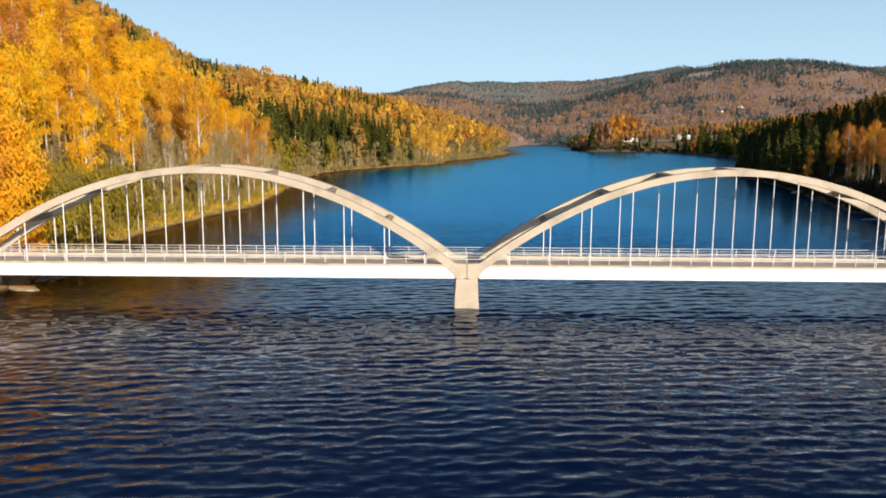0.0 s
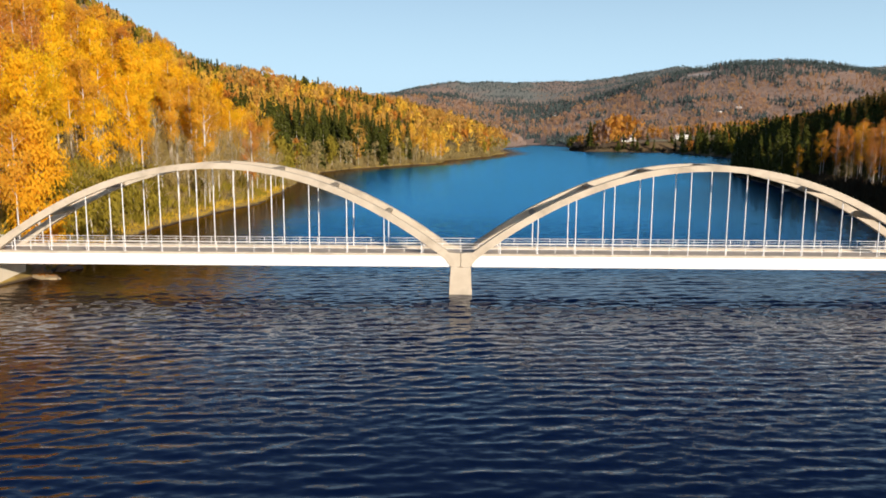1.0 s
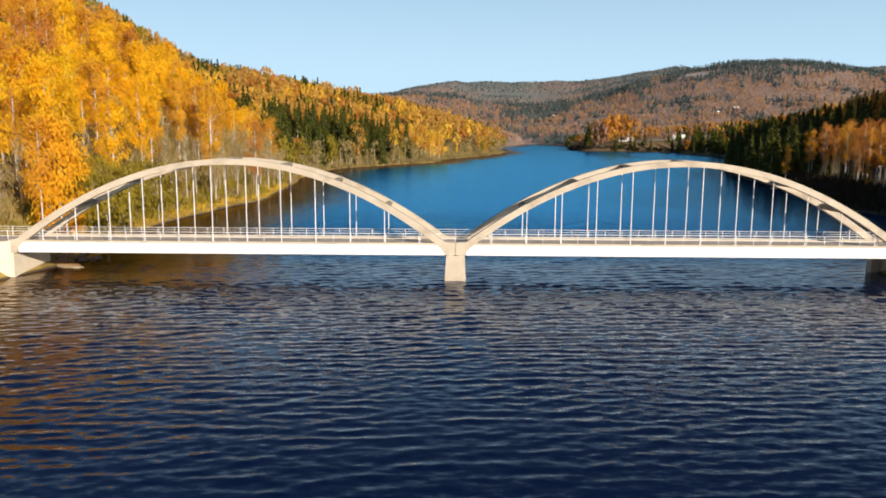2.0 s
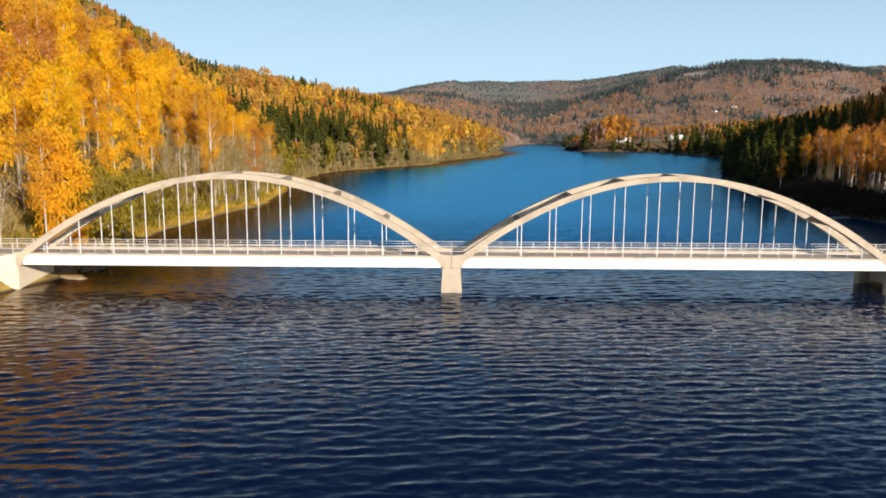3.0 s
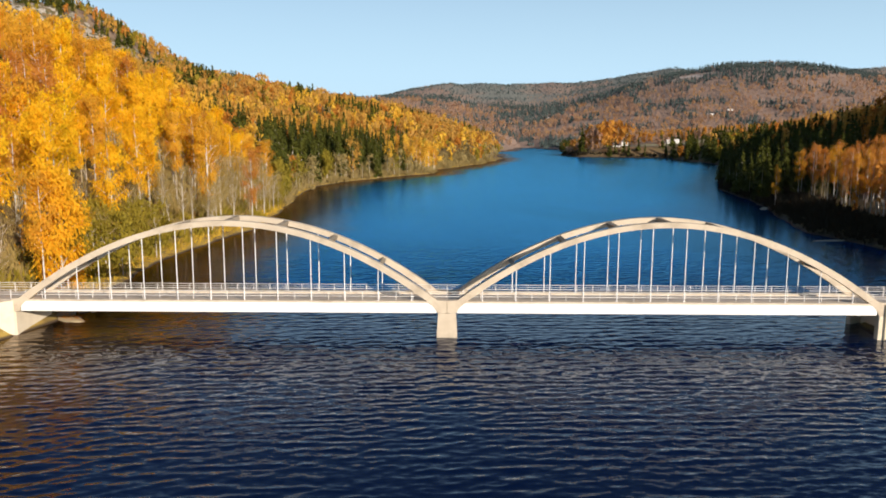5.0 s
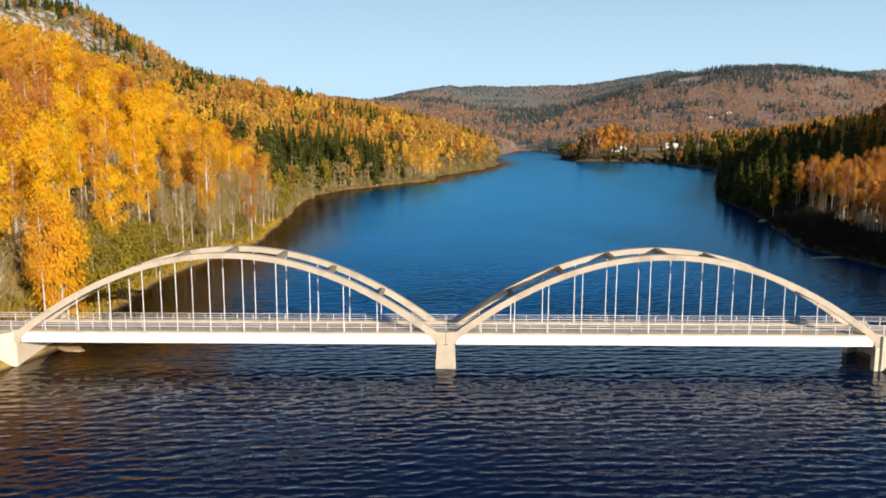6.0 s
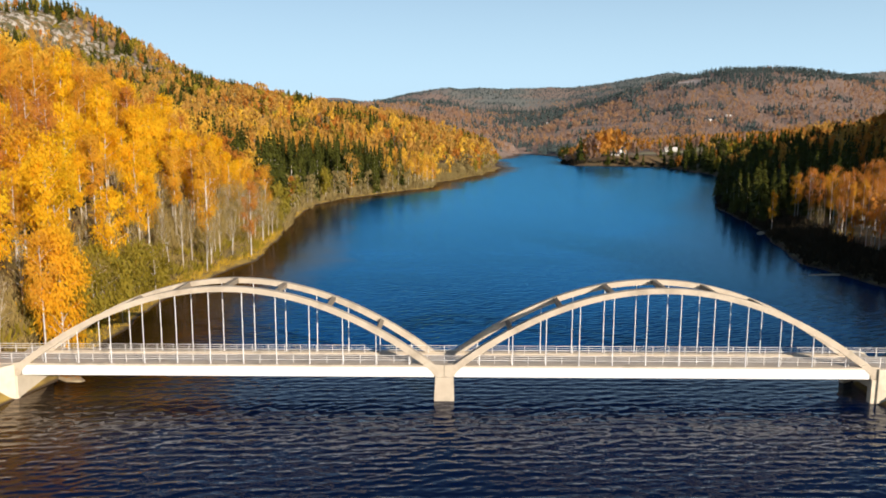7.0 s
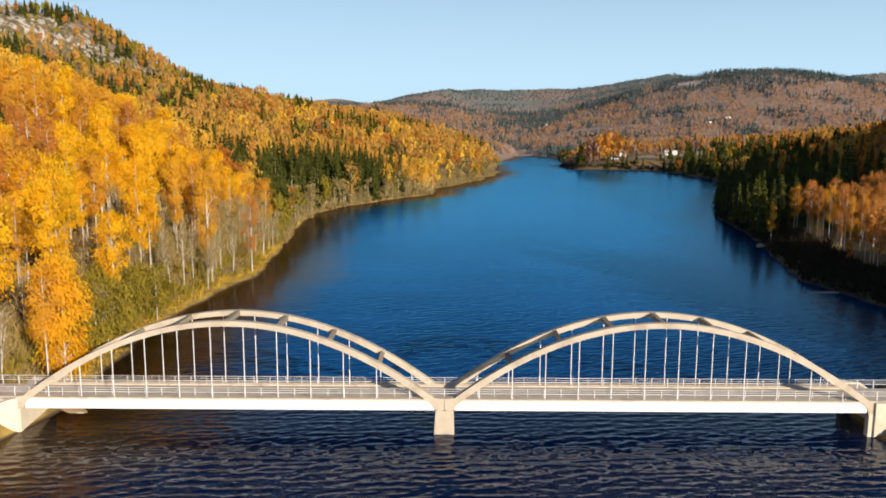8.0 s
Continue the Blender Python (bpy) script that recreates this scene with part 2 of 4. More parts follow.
OLIVE = foliage("olive leaves", ((0.28, 0.23, 0.03), (0.44, 0.34, 0.035), (0.22, 0.18, 0.03)))
TWIG = foliage("bare twigs", ((0.32, 0.24, 0.085), (0.42, 0.31, 0.10), (0.27, 0.20, 0.08)), 0.8, 0.2)
THICKET = foliage("leafless thicket", ((0.27, 0.205, 0.085), (0.34, 0.26, 0.095), (0.24, 0.18, 0.08)), 0.8, 0.2)
SPRUCE = foliage("spruce needles", ((0.046, 0.056, 0.010), (0.115, 0.116, 0.018), (0.030, 0.038, 0.008)), 0.6, 0.12)
GOLDEN = foliage("golden birch leaves", ((0.84, 0.46, 0.02), (0.90, 0.54, 0.02), (0.74, 0.38, 0.02)))
BRIGHT = foliage("bright yellow birch leaves", ((0.93, 0.60, 0.012), (0.96, 0.68, 0.016), (0.88, 0.54, 0.012)))
TAWNY = foliage("tawny birch leaves", ((0.58, 0.33, 0.085), (0.76, 0.45, 0.07), (0.52, 0.28, 0.08)))
AMBER = foliage("amber birch leaves", ((0.54, 0.25, 0.045), (0.66, 0.32, 0.05), (0.46, 0.195, 0.045)))
# paler yellow for the further slopes, a little haze in the leaf colour
HAZED_STRAW = foliage("hazed straw-yellow birch leaves", ((0.80, 0.49, 0.06), (0.88, 0.56, 0.06), (0.70, 0.41, 0.06)))
GOLD = foliage("dull gold birch leaves", ((0.62, 0.36, 0.04), (0.74, 0.46, 0.05), (0.54, 0.28, 0.04)))
# distant amber crowns, dulled: haze is put into the leaf colour
HAZY_AMBER = foliage("hazy far amber birches", ((0.46, 0.29, 0.165), (0.55, 0.34, 0.17), (0.42, 0.27, 0.17)), 0.8, 0.48)
# brush on banks that lie in shade, the shade put into its colour
SHADE_BRUSH = foliage("shade-dark brown brush", ((0.035, 0.026, 0.016), (0.05, 0.038, 0.02), (0.028, 0.024, 0.014)), 0.8, 0.1)
# paler far tones that carry the distance haze in their colour
HAZY_RUSSET = foliage("hazy far russet birches", ((0.43, 0.28, 0.19), (0.49, 0.31, 0.20), (0.40, 0.265, 0.19)), 0.8, 0.48)
HAZY_BARE = foliage("hazy far bare birches", ((0.43, 0.31, 0.24), (0.48, 0.34, 0.26), (0.38, 0.29, 0.24)), 0.8, 0.48)
HAZY_SPRUCE = foliage("hazy far spruces", ((0.095, 0.13, 0.13), (0.13, 0.165, 0.15), (0.08, 0.115, 0.12)), 0.8, 0.1)
GRASS = foliage("dry shore grass", ((0.56, 0.38, 0.05), (0.70, 0.46, 0.04), (0.40, 0.30, 0.06)), 0.7, 0.3)
HOUSE_WHITE = surface("white boards", (0.78, 0.77, 0.74), (0.82, 0.81, 0.79), (0.6, 0.57, 0.5), 1, 8, 0.7, 0.01)
ROOF_DARK = surface("dark roof tiles", (0.10, 0.08, 0.075), (0.14, 0.11, 0.10), (0.06, 0.05, 0.05), 1, 8, 0.8, 0.02)
PANE = surface("window glass", (0.03, 0.04, 0.05), (0.04, 0.05, 0.06), (0.02, 0.025, 0.03), 1, 5, 0.1, 0.0)

# ---- helpers for meshes ----


def link_mesh(name, mesh, material, parent=None, label=""):
    ob = new(name, mesh)
    if not mesh.materials:
        mesh.materials.append(material)
    ob.parent = parent
    return tagged(ob, label)


def part(name, bm, material, parent, label=""):
    """One bmesh as one mesh object under a thing or under a part."""
    mesh = bpy.data.meshes.new(name)
    bmesh.ops.recalc_face_normals(bm, faces=bm.faces)
    bm.to_mesh(mesh)
    bm.free()
    return link_mesh(name, mesh, material, parent, label)


def box(lo, hi, bevel=0.0, bm=None):
    bm = bm or bmesh.new()
    made = bmesh.ops.create_cube(bm, size=1)["verts"]
    for v in made:
        v.co = [lo[i] + (v.co[i] + 0.5) * (hi[i] - lo[i]) for i in range(3)]
    if bevel:
        edges = list({e for v in made for e in v.link_edges})
        bmesh.ops.bevel(bm, geom=edges, offset=bevel, segments=1, affect="EDGES")
    return bm


def prism(outline, y0, y1, bevel=0.0, bm=None):
    """An outline in x and z, carried from y0 to y1."""
    bm = bm or bmesh.new()
    a = [bm.verts.new((x, y0, z)) for x, z in outline]
    b = [bm.verts.new((x, y1, z)) for x, z in outline]
    n = len(a)
    front, back = bm.faces.new(a), bm.faces.new(b[::-1])
    for i in range(n):
        bm.faces.new((a[i], b[i], b[(i + 1) % n], a[(i + 1) % n]))
    if bevel:
        bmesh.ops.bevel(bm, geom=list(front.edges) + list(back.edges), offset=bevel, segments=1, affect="EDGES")
    return bm


def rod(a, b, r0, r1=None, sides=8, bm=None):
    bm = bm or bmesh.new()
    a, b = Vector(a), Vector(b)
    turn = (b - a).to_track_quat("Z", "Y").to_matrix().to_4x4()
    m = Matrix.Translation((a + b) / 2) @ turn
    bmesh.ops.create_cone(bm, cap_ends=True, segments=sides, radius1=r0, radius2=r0 if r1 is None else r1, depth=(b - a).length, matrix=m)
    return bm


def array_mesh(name, verts, faces):
    """A mesh from arrays; all faces have the same number of corners."""
    mesh = bpy.data.meshes.new(name)
    n, k = faces.shape
    mesh.vertices.add(len(verts)), mesh.loops.add(n * k), mesh.polygons.add(n)
    mesh.vertices.foreach_set("co", np.ascontiguousarray(verts, np.float32).ravel())
    mesh.loops.foreach_set("vertex_index", np.ascontiguousarray(faces, np.int32).ravel())
    mesh.polygons.foreach_set("loop_start", np.arange(0, n * k, k, dtype=np.int32))
    mesh.update(calc_edges=True)
    return mesh


# ---- the ground: two shores, hills on both, a ridge across the far end ----
LEFT_Y = [-700, -100, -30, -8, 0, 10, 20, 38, 60, 93, 139, 197, 240, 273, 329, 360, 424, 536, 600, 958, 1140, 1400, 1490, 1520]
LEFT_X = [-120, -75, -56, -50, -47, -45, -47, -49, -48.5, -45, -48.5, -55, -58, -51, -28, -10, -6, 31, 40, 54, 95, 120, 140, 160]
RIGHT_Y = [-700, -100, -40, -8, 0, 7, 22, 42, 62, 77, 90, 125, 157, 205, 237, 293, 495, 583, 733, 748, 767, 900, 1276, 1460, 1500, 1520]
RIGHT_X = [200, 110, 82, 49, 47, 48, 62, 78, 85, 83, 82, 90, 99, 108, 114, 133, 210, 219, 244, 205, 143, 150, 200, 172, 140, 120]


def rough_field(x, y, size):
    """Smooth uneven values between about -1 and 1, with features of the given size."""
    a, b = x / size, y / size
    v = np.sin(1.7 * a + 0.6 * b + 1.3) * np.cos(1.1 * b - 0.4 * a + 0.2)
    v = v + 0.5 * np.sin(3.1 * a - 1.9 * b + 4.0) * np.cos(2.7 * b + 1.3 * a)
    return (v + 0.3 * np.sin(6.3 * a + 4.1 * b) * np.cos(5.2 * b - 3.7 * a + 2.0)) / 1.5


def hump(x, y, cx, cy, sx, sy):
    return np.exp(-(((x - cx) / sx) ** 2) - ((y - cy) / sy) ** 2)


def shores(x, y):
    """How far a place lies inland of the two shores (negative: on the lake's side)."""
    wiggle = 1.2 * rough_field(x * 0 + 3, y, 9.0) + 0.02 * np.maximum(y, 0) * rough_field(x * 0, y, 60.0) * (y > 400)
    return np.interp(y, LEFT_Y, LEFT_X) - x + wiggle, x - np.interp(y, RIGHT_Y, RIGHT_X) + wiggle


def cliff_line(x):
    """Where the foot of the cliff on the mountain runs."""
    return 972 + 20 * rough_field(x, x * 0 + 5, 38) + 0.25 * (x + 560)


def ground_height(x, y):
    x, y = np.asarray(x, float), np.asarray(y, float)
    dl, dr = shores(x, y)
    beyond = np.clip((y - 1530) / 450, 0, 1)
    l, r = np.maximum(dl, 110 * beyond), np.maximum(dr, 110 * beyond)
    s = np.interp(y, [-300, 0, 20, 60, 110, 170, 250, 350, 550, 760, 1400], [0.3, 0.2, 0.28, 0.53, 0.65, 0.60, 0.42, 0.22, 0.24, 0.38, 0.4])
    top = np.interp(y, [-300, 0, 20, 60, 110, 170, 250, 350, 550, 760, 1400], [30, 40, 60, 80, 85, 75, 62, 60, 70, 110, 110])
    left = 1.1 * (1 - np.exp(-l / 2.0)) + top * (1 - np.exp(-np.maximum(l - 4, 0) * s / top))
    s = np.interp(y, [-300, 0, 60, 170, 260, 600, 800, 1300], [0.1, 0.1, 0.10, 0.14, 0.26, 0.26, 0.10, 0.11])
    right = 1.6 * (1 - np.exp(-r / 3.0)) + 75 * (1 - np.exp(-np.maximum(r - 6, 0) * s / 75))
    land = np.where(dl > dr, left, right)
    share = np.clip(0.5 + (dl - dr) / 700, 0, 1)
    share = share * share * (3 - 2 * share)
    land = land + beyond * (share * left + (1 - share) * right - land)
    h = np.where(np.maximum(dl, dr) > 0, land, -3.0 * (1 - np.exp(np.minimum(np.maximum(dl, dr), 0) / 4.0)))
    inland = np.clip(np.maximum(dl, dr) / 30, 0, 1)
    far = np.clip(np.maximum(dl, dr) / 200, 0, 1)
    h = h + inland * (0.9 * rough_field(x, y, 12) + 2.5 * rough_field(x, y, 45) * np.clip(y / 200, 0.2, 1)) + far * 5 * rough_field(x, y, 170)
    h = h + 88 * hump(x, y, -625, 1120, 190, 310) * far
    h = h + 32 * np.clip((y - cliff_line(x)) / 42, 0, 1) * hump(x, y, -615, 1090, 150, 230)
    # the next four rises lie out of view, added to shade the right shore
    h = h + 100 * hump(x, y, 362, 205, 80, 70) * inland
    h = h + 62 * hump(x, y, 168, -68, 36, 36) * inland
    run, off = 0.281 * (x - 190) + 0.96 * (y - 125), 0.96 * (x - 190) - 0.281 * (y - 125)
    h = h + 44 * np.exp(-((off / 27) ** 2)) * np.clip((run + 46) / 34, 0, 1) * np.clip((165 - run) / 40, 0, 1) * inland
    h = h + 13 * hump(x, y, 148, 28, 40, 26) * inland
    h = h + 7 * hump(x, y, 182, 800, 34, 30) * inland
    crest = np.interp(x, [-2600, -900, -300, -190, 0, 127, 185, 260, 440, 550, 677, 830, 892, 1085, 1195, 1300, 1406, 1492, 1664, 3000], [150, 140, 130, 170, 238, 253, 258, 262, 252, 253, 265, 283, 272, 258, 255, 260, 255, 269, 276, 250])
    rise = np.clip((y - 1350) / 1400, 0, 1)
    h = h + np.maximum(crest - 60, 0) * rise**1.7 * (1 - 0.35 * np.clip((y - 2800) / 900, 0, 1)) + 14 * rise * rough_field(x, y, 260) * (y < 2500)
    h = h + 104 * hump(x, y, 900, 2050, 420, 420) + 90 * hump(x, y, -560, 3900, 300, 500)
    over = np.clip(1 - (np.abs(y - 2.5) - 2.9) / np.where(x < 0, 3.2, 2.2), 0, 1) * (np.abs(x) > np.where(x < 0, 48.0, 48.6)) * np.clip((130 - np.abs(x)) / 40, 0, 1)
    return np.where(over > 0, np.maximum(h, -3 + over * 6.5) * (1 - over) + over * 3.5, h)


def spaced(first, last, step, growth):
    """Places from first outwards to last, whose gaps widen with the distance."""
    out, gap = [first], step
    while out[-1] < last:
        gap = max(step, growth * (out[-1] - first))
        out.append(out[-1] + gap)
    return out


def make_ground():
    ahead = spaced(0, 4880, 2.8, 0.024)
    back = [-v for v in spaced(0, 650, 3.0, 0.12)[1:]][::-1]
    ys = np.array(back + ahead)
    side = [v for v in spaced(45, 2900, 2.4, 0.034)]
    xs = np.array([-v for v in side][::-1] + list(np.linspace(-40, 40, 9)) + side)
    gx, gy = np.meshgrid(xs, ys)
    fan = np.clip((gy - 200) / 900, 0, 1)
    gx = gx * (0.75 + 0.25 * fan)
    gx = np.where(np.abs(gx) < 50, gx * 1.0, gx)
    gz = ground_height(gx, gy)
    n, k = gx.shape
    i = (np.arange(n - 1)[:, None] * k + np.arange(k - 1)[None]).ravel()
    mesh = array_mesh("ground", np.stack([gx, gy, gz], -1).reshape(-1, 3), np.stack([i, i + 1, i + k + 1, i + k], 1))
    mesh.polygons.foreach_set("use_smooth", np.ones(len(mesh.polygons), bool))
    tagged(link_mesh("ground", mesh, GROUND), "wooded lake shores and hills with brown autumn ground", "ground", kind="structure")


make_ground()


def wave_offsets(x, y):
    """Wind waves on the lake: many small trains running roughly along y, their crests drawn together; offsets in x, y and z."""
    rng = np.random.default_rng(77)
    dx, dy, dz = np.zeros_like(x), np.zeros_like(x), np.zeros_like(x)
    for k in range(60):
        length = 0.46 * (2.5 / 0.46) ** rng.uniform()
        steep = 0.032 * math.exp(-(math.log(length / 1.0) / 0.62) ** 2) + 0.005
        way = radians(90 + rng.normal(8, 25))
        a = steep * length / (2 * math.pi) * 0.87
        turn = 2 * math.pi / length * (x * math.cos(way) + y * math.sin(way)) + rng.uniform(0, 2 * math.pi)
        dz += a * np.cos(turn)
        dx -= 1.35 * a * math.cos(way) * np.sin(turn)
        dy -= 1.35 * a * math.sin(way) * np.sin(turn)
    return dx, dy, dz


def make_cliff():
    """The bare rock face under the mountain's top: a craggy sheet with upright clefts, sunk into the slope."""
    x, v = np.meshgrid(np.linspace(-695, -425, 124), np.linspace(0, 1, 22))
    foot, top = cliff_line(x) - 7, cliff_line(x) + 56
    low, high = ground_height(x, foot) - 5, ground_height(x, top) + 1.5
    crag = 3.2 * rough_field(x, v * 14, 5.0) + 2.0 * rough_field(x * 1.3, v * 30 + 9, 2.3)
    ends = np.clip((135 - np.abs(x + 560)) / 30, 0, 1)
    gully = 1 - 0.8 * np.clip(rough_field(x + 31, x * 0, 16), 0, 1)
    y = foot + (top - foot) * v ** 1.9 + crag * (1 - v) - 7 * ends * gully * np.sin(math.pi * v) ** 0.7 + 9 * (1 - ends)
    z = low + (high - low) * v + 0.5 * crag * np.sin(math.pi * v)
    n, k = x.shape
    i = (np.arange(n - 1)[:, None] * k + np.arange(k - 1)[None]).ravel()
    mesh = array_mesh("cliff", np.stack([x, y, z], -1).reshape(-1, 3), np.stack([i, i + 1, i + k + 1, i + k], 1))
    tagged(link_mesh("cliff", mesh, CLIFF), "pale grey craggy rock face under the wooded mountain top", "cliff", kind="structure")


make_cliff()


def make_water():
    """The lake; the mesh carries the waves near the bridge and, towards the shores, masks for calm water and painted
    bank reflections.
    """
    xs = np.array([-300, -220, -160, -120] + list(np.arange(-100, -58, 4.0)) + list(np.arange(-58, 64, 0.38)) + list(np.arange(64, 262, 4.0)) + [300, 360, 420])
    ys = np.array([-640, -300, -150] + list(np.arange(-110, -52, 5.0)) + list(np.arange(-52, 18, 0.16)) + [v for v in spaced(0, 1540, 4.0, 0.03) if v > 19])
    gx, gy = np.meshgrid(xs, ys)
    n, k = gx.shape
    i = (np.arange(n - 1)[:, None] * k + np.arange(k - 1)[None]).ravel()
    dl, dr = shores(gx, gy)
    size = np.clip((gx + 58) / 8, 0, 1) * np.clip((63 - gx) / 8, 0, 1) * np.clip((gy + 51) / 5, 0, 1) * np.clip((18 - gy) / 10, 0, 1) * np.clip(-np.maximum(dl, dr) / 5, 0.12, 1)
    size = size * (1 + 0.25 * rough_field(gx, gy, 7.0)) * (1 - 0.4 * np.clip((gy + 3) / 3, 0, 1)) * np.interp(gy, [-45, -16, -8], [0.74, 1.0, 1.4])
    dx, dy, dz = wave_offsets(gx, gy)
    mesh = array_mesh("water", np.stack([gx + dx * size, gy + dy * size, dz * size], -1).reshape(-1, 3), np.stack([i, i + 1, i + k + 1, i + k], 1))
    mesh.polygons.foreach_set("use_smooth", np.ones(len(mesh.polygons), bool))
    # where the left bank's brown reflection is painted into the water
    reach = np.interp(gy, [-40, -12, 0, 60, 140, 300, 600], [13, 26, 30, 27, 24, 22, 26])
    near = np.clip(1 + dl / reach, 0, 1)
    mesh.attributes.new("brown_reflection", "FLOAT", "POINT").data.foreach_set("value", near.ravel().astype(np.float32))
    # calmer water, also darkened in colour for the banks' dark reflection
    calm_dark = np.maximum(near, 0.6 * np.clip(1.5 * (1 + dr / np.interp(gy, [-20, 20, 60, 140, 180, 300], [40, 52, 58, 48, 30, 20])), 0, 1)) * np.clip((gy + 0.5) / 4, 0, 1)
    mesh.attributes.new("calm_dark", "FLOAT", "POINT").data.foreach_set("value", calm_dark.ravel().astype(np.float32))
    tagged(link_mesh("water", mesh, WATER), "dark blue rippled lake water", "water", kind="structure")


make_water()

# ---- the bridge: two concrete bowstring arches on a pier in the lake ----
HALF, GAP, FIRST, MID = 46.4, 3.6, 3.8, 23.6
DEPTH = 5.0  # between the two planes of hangers
LEDGE = 3.95


def soffit(dx):
    return 11.95 - 0.0174 * dx * dx


def make_bridge():
    bridge = tagged(new("bridge"), "two-span white and beige concrete arch bridge over the lake", "bridge")
    part("deck", box((-HALF, 0.3, 3.25), (HALF, DEPTH - 0.3, 3.70)), CONCRETE, bridge)
    part("road_surface", box((-HALF, 0.62, 3.70), (HALF, DEPTH - 0.62, 3.76)), ASPHALT, bridge, "pale worn concrete roadway")
    for side in (0, 1):
        def across(y):
            return y if side == 0 else DEPTH - y
        for s in (-1, 1):
            a, b = sorted((s * 1.1, s * (HALF - 0.5)))
            ys = sorted((across(-0.38), across(0.3)))
            part("girder", box((a, ys[0], 2.66), (b, ys[1], 3.76), 0.03), WHITE, bridge, "white painted concrete edge girder")
            a, b = sorted((s * 0.04, s * HALF))
            ys = sorted((across(-0.41), across(0.30)))
            part("edge_beam", box((a, ys[0], 3.764), (b, ys[1], LEDGE), 0.025), EDGE, bridge, "stained beige concrete edge beam")
            ys = sorted((across(0.304), across(0.62)))
            part("kerb", box((a, ys[0], 3.704), (b, ys[1], 3.90), 0.03), EDGE, bridge)
            # the arch rib, a little deeper towards its feet
            low, high = [], []
            for i in range(49):
                dx = -22.5 + 45.0 * i / 48
                depth = 0.58 + 0.14 * (abs(dx) / 22.5) ** 2
                z = soffit(dx)
                slope = -2 * 0.0174 * dx
                n = math.hypot(1, slope)
                low.append((s * MID + dx, z))
                high.append((s * MID + dx - slope / n * depth, z + depth / n))
            bm = bmesh.new()
            ys = sorted((across(-0.36), across(0.34)))
            rings = [[bm.verts.new(c) for c in ((p[0], ys[0], p[1]), (p[0], ys[1], p[1]), (q[0], ys[1], q[1]), (q[0], ys[0], q[1]))] for p, q in zip(low, high)]
            for p, q in zip(rings, rings[1:]):
                for k in range(4):
                    bm.faces.new((p[k], p[(k + 1) % 4], q[(k + 1) % 4], q[k]))
            bm.faces.new(rings[0]), bm.faces.new(rings[-1][::-1])
            long_edges = [e for e in bm.edges if abs((e.verts[0].co - e.verts[1].co).normalized().y) < 0.5]
            bmesh.ops.bevel(bm, geom=[e for e in long_edges if len({v.index for v in e.verts}) and (e.verts[0].co - e.verts[1].co).length < 1.6 and abs(e.verts[0].co.y - e.verts[1].co.y) < 0.01 and e.calc_face_angle(0) > 1.2 and abs((e.verts[0].co - e.verts[1].co).x) > 0.5], offset=0.035, segments=1, affect="EDGES")
            part("arch", bm, CONCRETE, bridge, "weathered beige concrete arch rib")
            for k in range(12):
                x = s * (FIRST + GAP * k)
                top = soffit(x - s * MID) + 0.05
                bm = rod((x, across(0), LEDGE - 0.02), (x, across(0), top), 0.047, sides=10)
                hanger = part("hanger", bm, STEEL, bridge, "pale steel hanger rod")
                part("foot_plate", box((x - 0.1, across(0) - 0.1, LEDGE), (x + 0.1, across(0) + 0.1, LEDGE + 0.04), 0.01), STEEL, hanger)
            # springings over the pier and over the abutment
            ys = sorted((across(-0.435), across(0.42)))
            foot = [(0.02, 2.70), (1.02, 2.70), (1.14, 3.0), (1.46, 3.42), (1.95, 3.8), (2.35, 4.1), (1.75, 4.36), (1.2, 4.06), (0.02, 4.0)]
            part("springing", prism([(s * x, z) for x, z in foot], *ys, bevel=0.02), CONCRETE, bridge, "beige concrete arch foot")
            foot = [(HALF + 0.5, 2.60), (HALF - 0.32, 2.60), (HALF - 0.42, 3.0), (HALF - 0.7, 3.42), (HALF - 1.15, 3.8), (HALF - 1.55, 4.1), (HALF - 0.95, 4.36), (HALF - 0.4, 4.06), (HALF + 0.5, 4.0)]
            part("springing", prism([(s * x, z) for x, z in foot], *ys, bevel=0.02), CONCRETE, bridge, "beige concrete arch foot")
    for s in (-1, 1):
        for dx in (-16.4, -11.0, -5.5, 0.0, 5.5, 11.0, 16.4):
            slope = -2 * 0.0174 * dx
            z = soffit(dx) + 0.33
            bm = box((-0.25, 0.33, -0.26), (0.25, DEPTH - 0.33, 0.26), 0.03)
            bm.transform(Matrix.Translation((s * MID + dx, 0, z)) @ Matrix.Rotation(-math.atan(slope), 4, "Y"))
            part("strut", bm, SHADED_STRUT, bridge, "grey-brown concrete cross strut between the arches, darkened for shade")
    for k in range(26):
        x = -HALF + 1.8 + k * (2 * HALF - 3.6) / 25
        part("cross_beam", box((x - 0.15, 0.3, 2.8), (x + 0.15, DEPTH - 0.3, 3.25)), CONCRETE, bridge)
    # railings
    for y in (0.48, DEPTH - 0.48):
        bm = bmesh.new()
        for z, r in ((4.80, 0.028), (4.55, 0.020), (4.30, 0.034)):
            rod((-HALF, y, z), (HALF, y, z), r, sides=8, bm=bm)
        railing = part("railing", bm, ZINC, bridge, "galvanised steel railing")
        first = None
        for k in range(51):
            x = -HALF + 0.6 + k * (2 * HALF - 1.2) / 50
            if first is None:
                first = part("post", box((-0.028, -0.025, 0), (0.028, 0.025, 0.93), 0.008), ZINC, railing).data
                railing.children[-1].location = (x, y, 3.88)
            else:
                link_mesh("post", first, ZINC, railing).location = (x, y, 3.88)
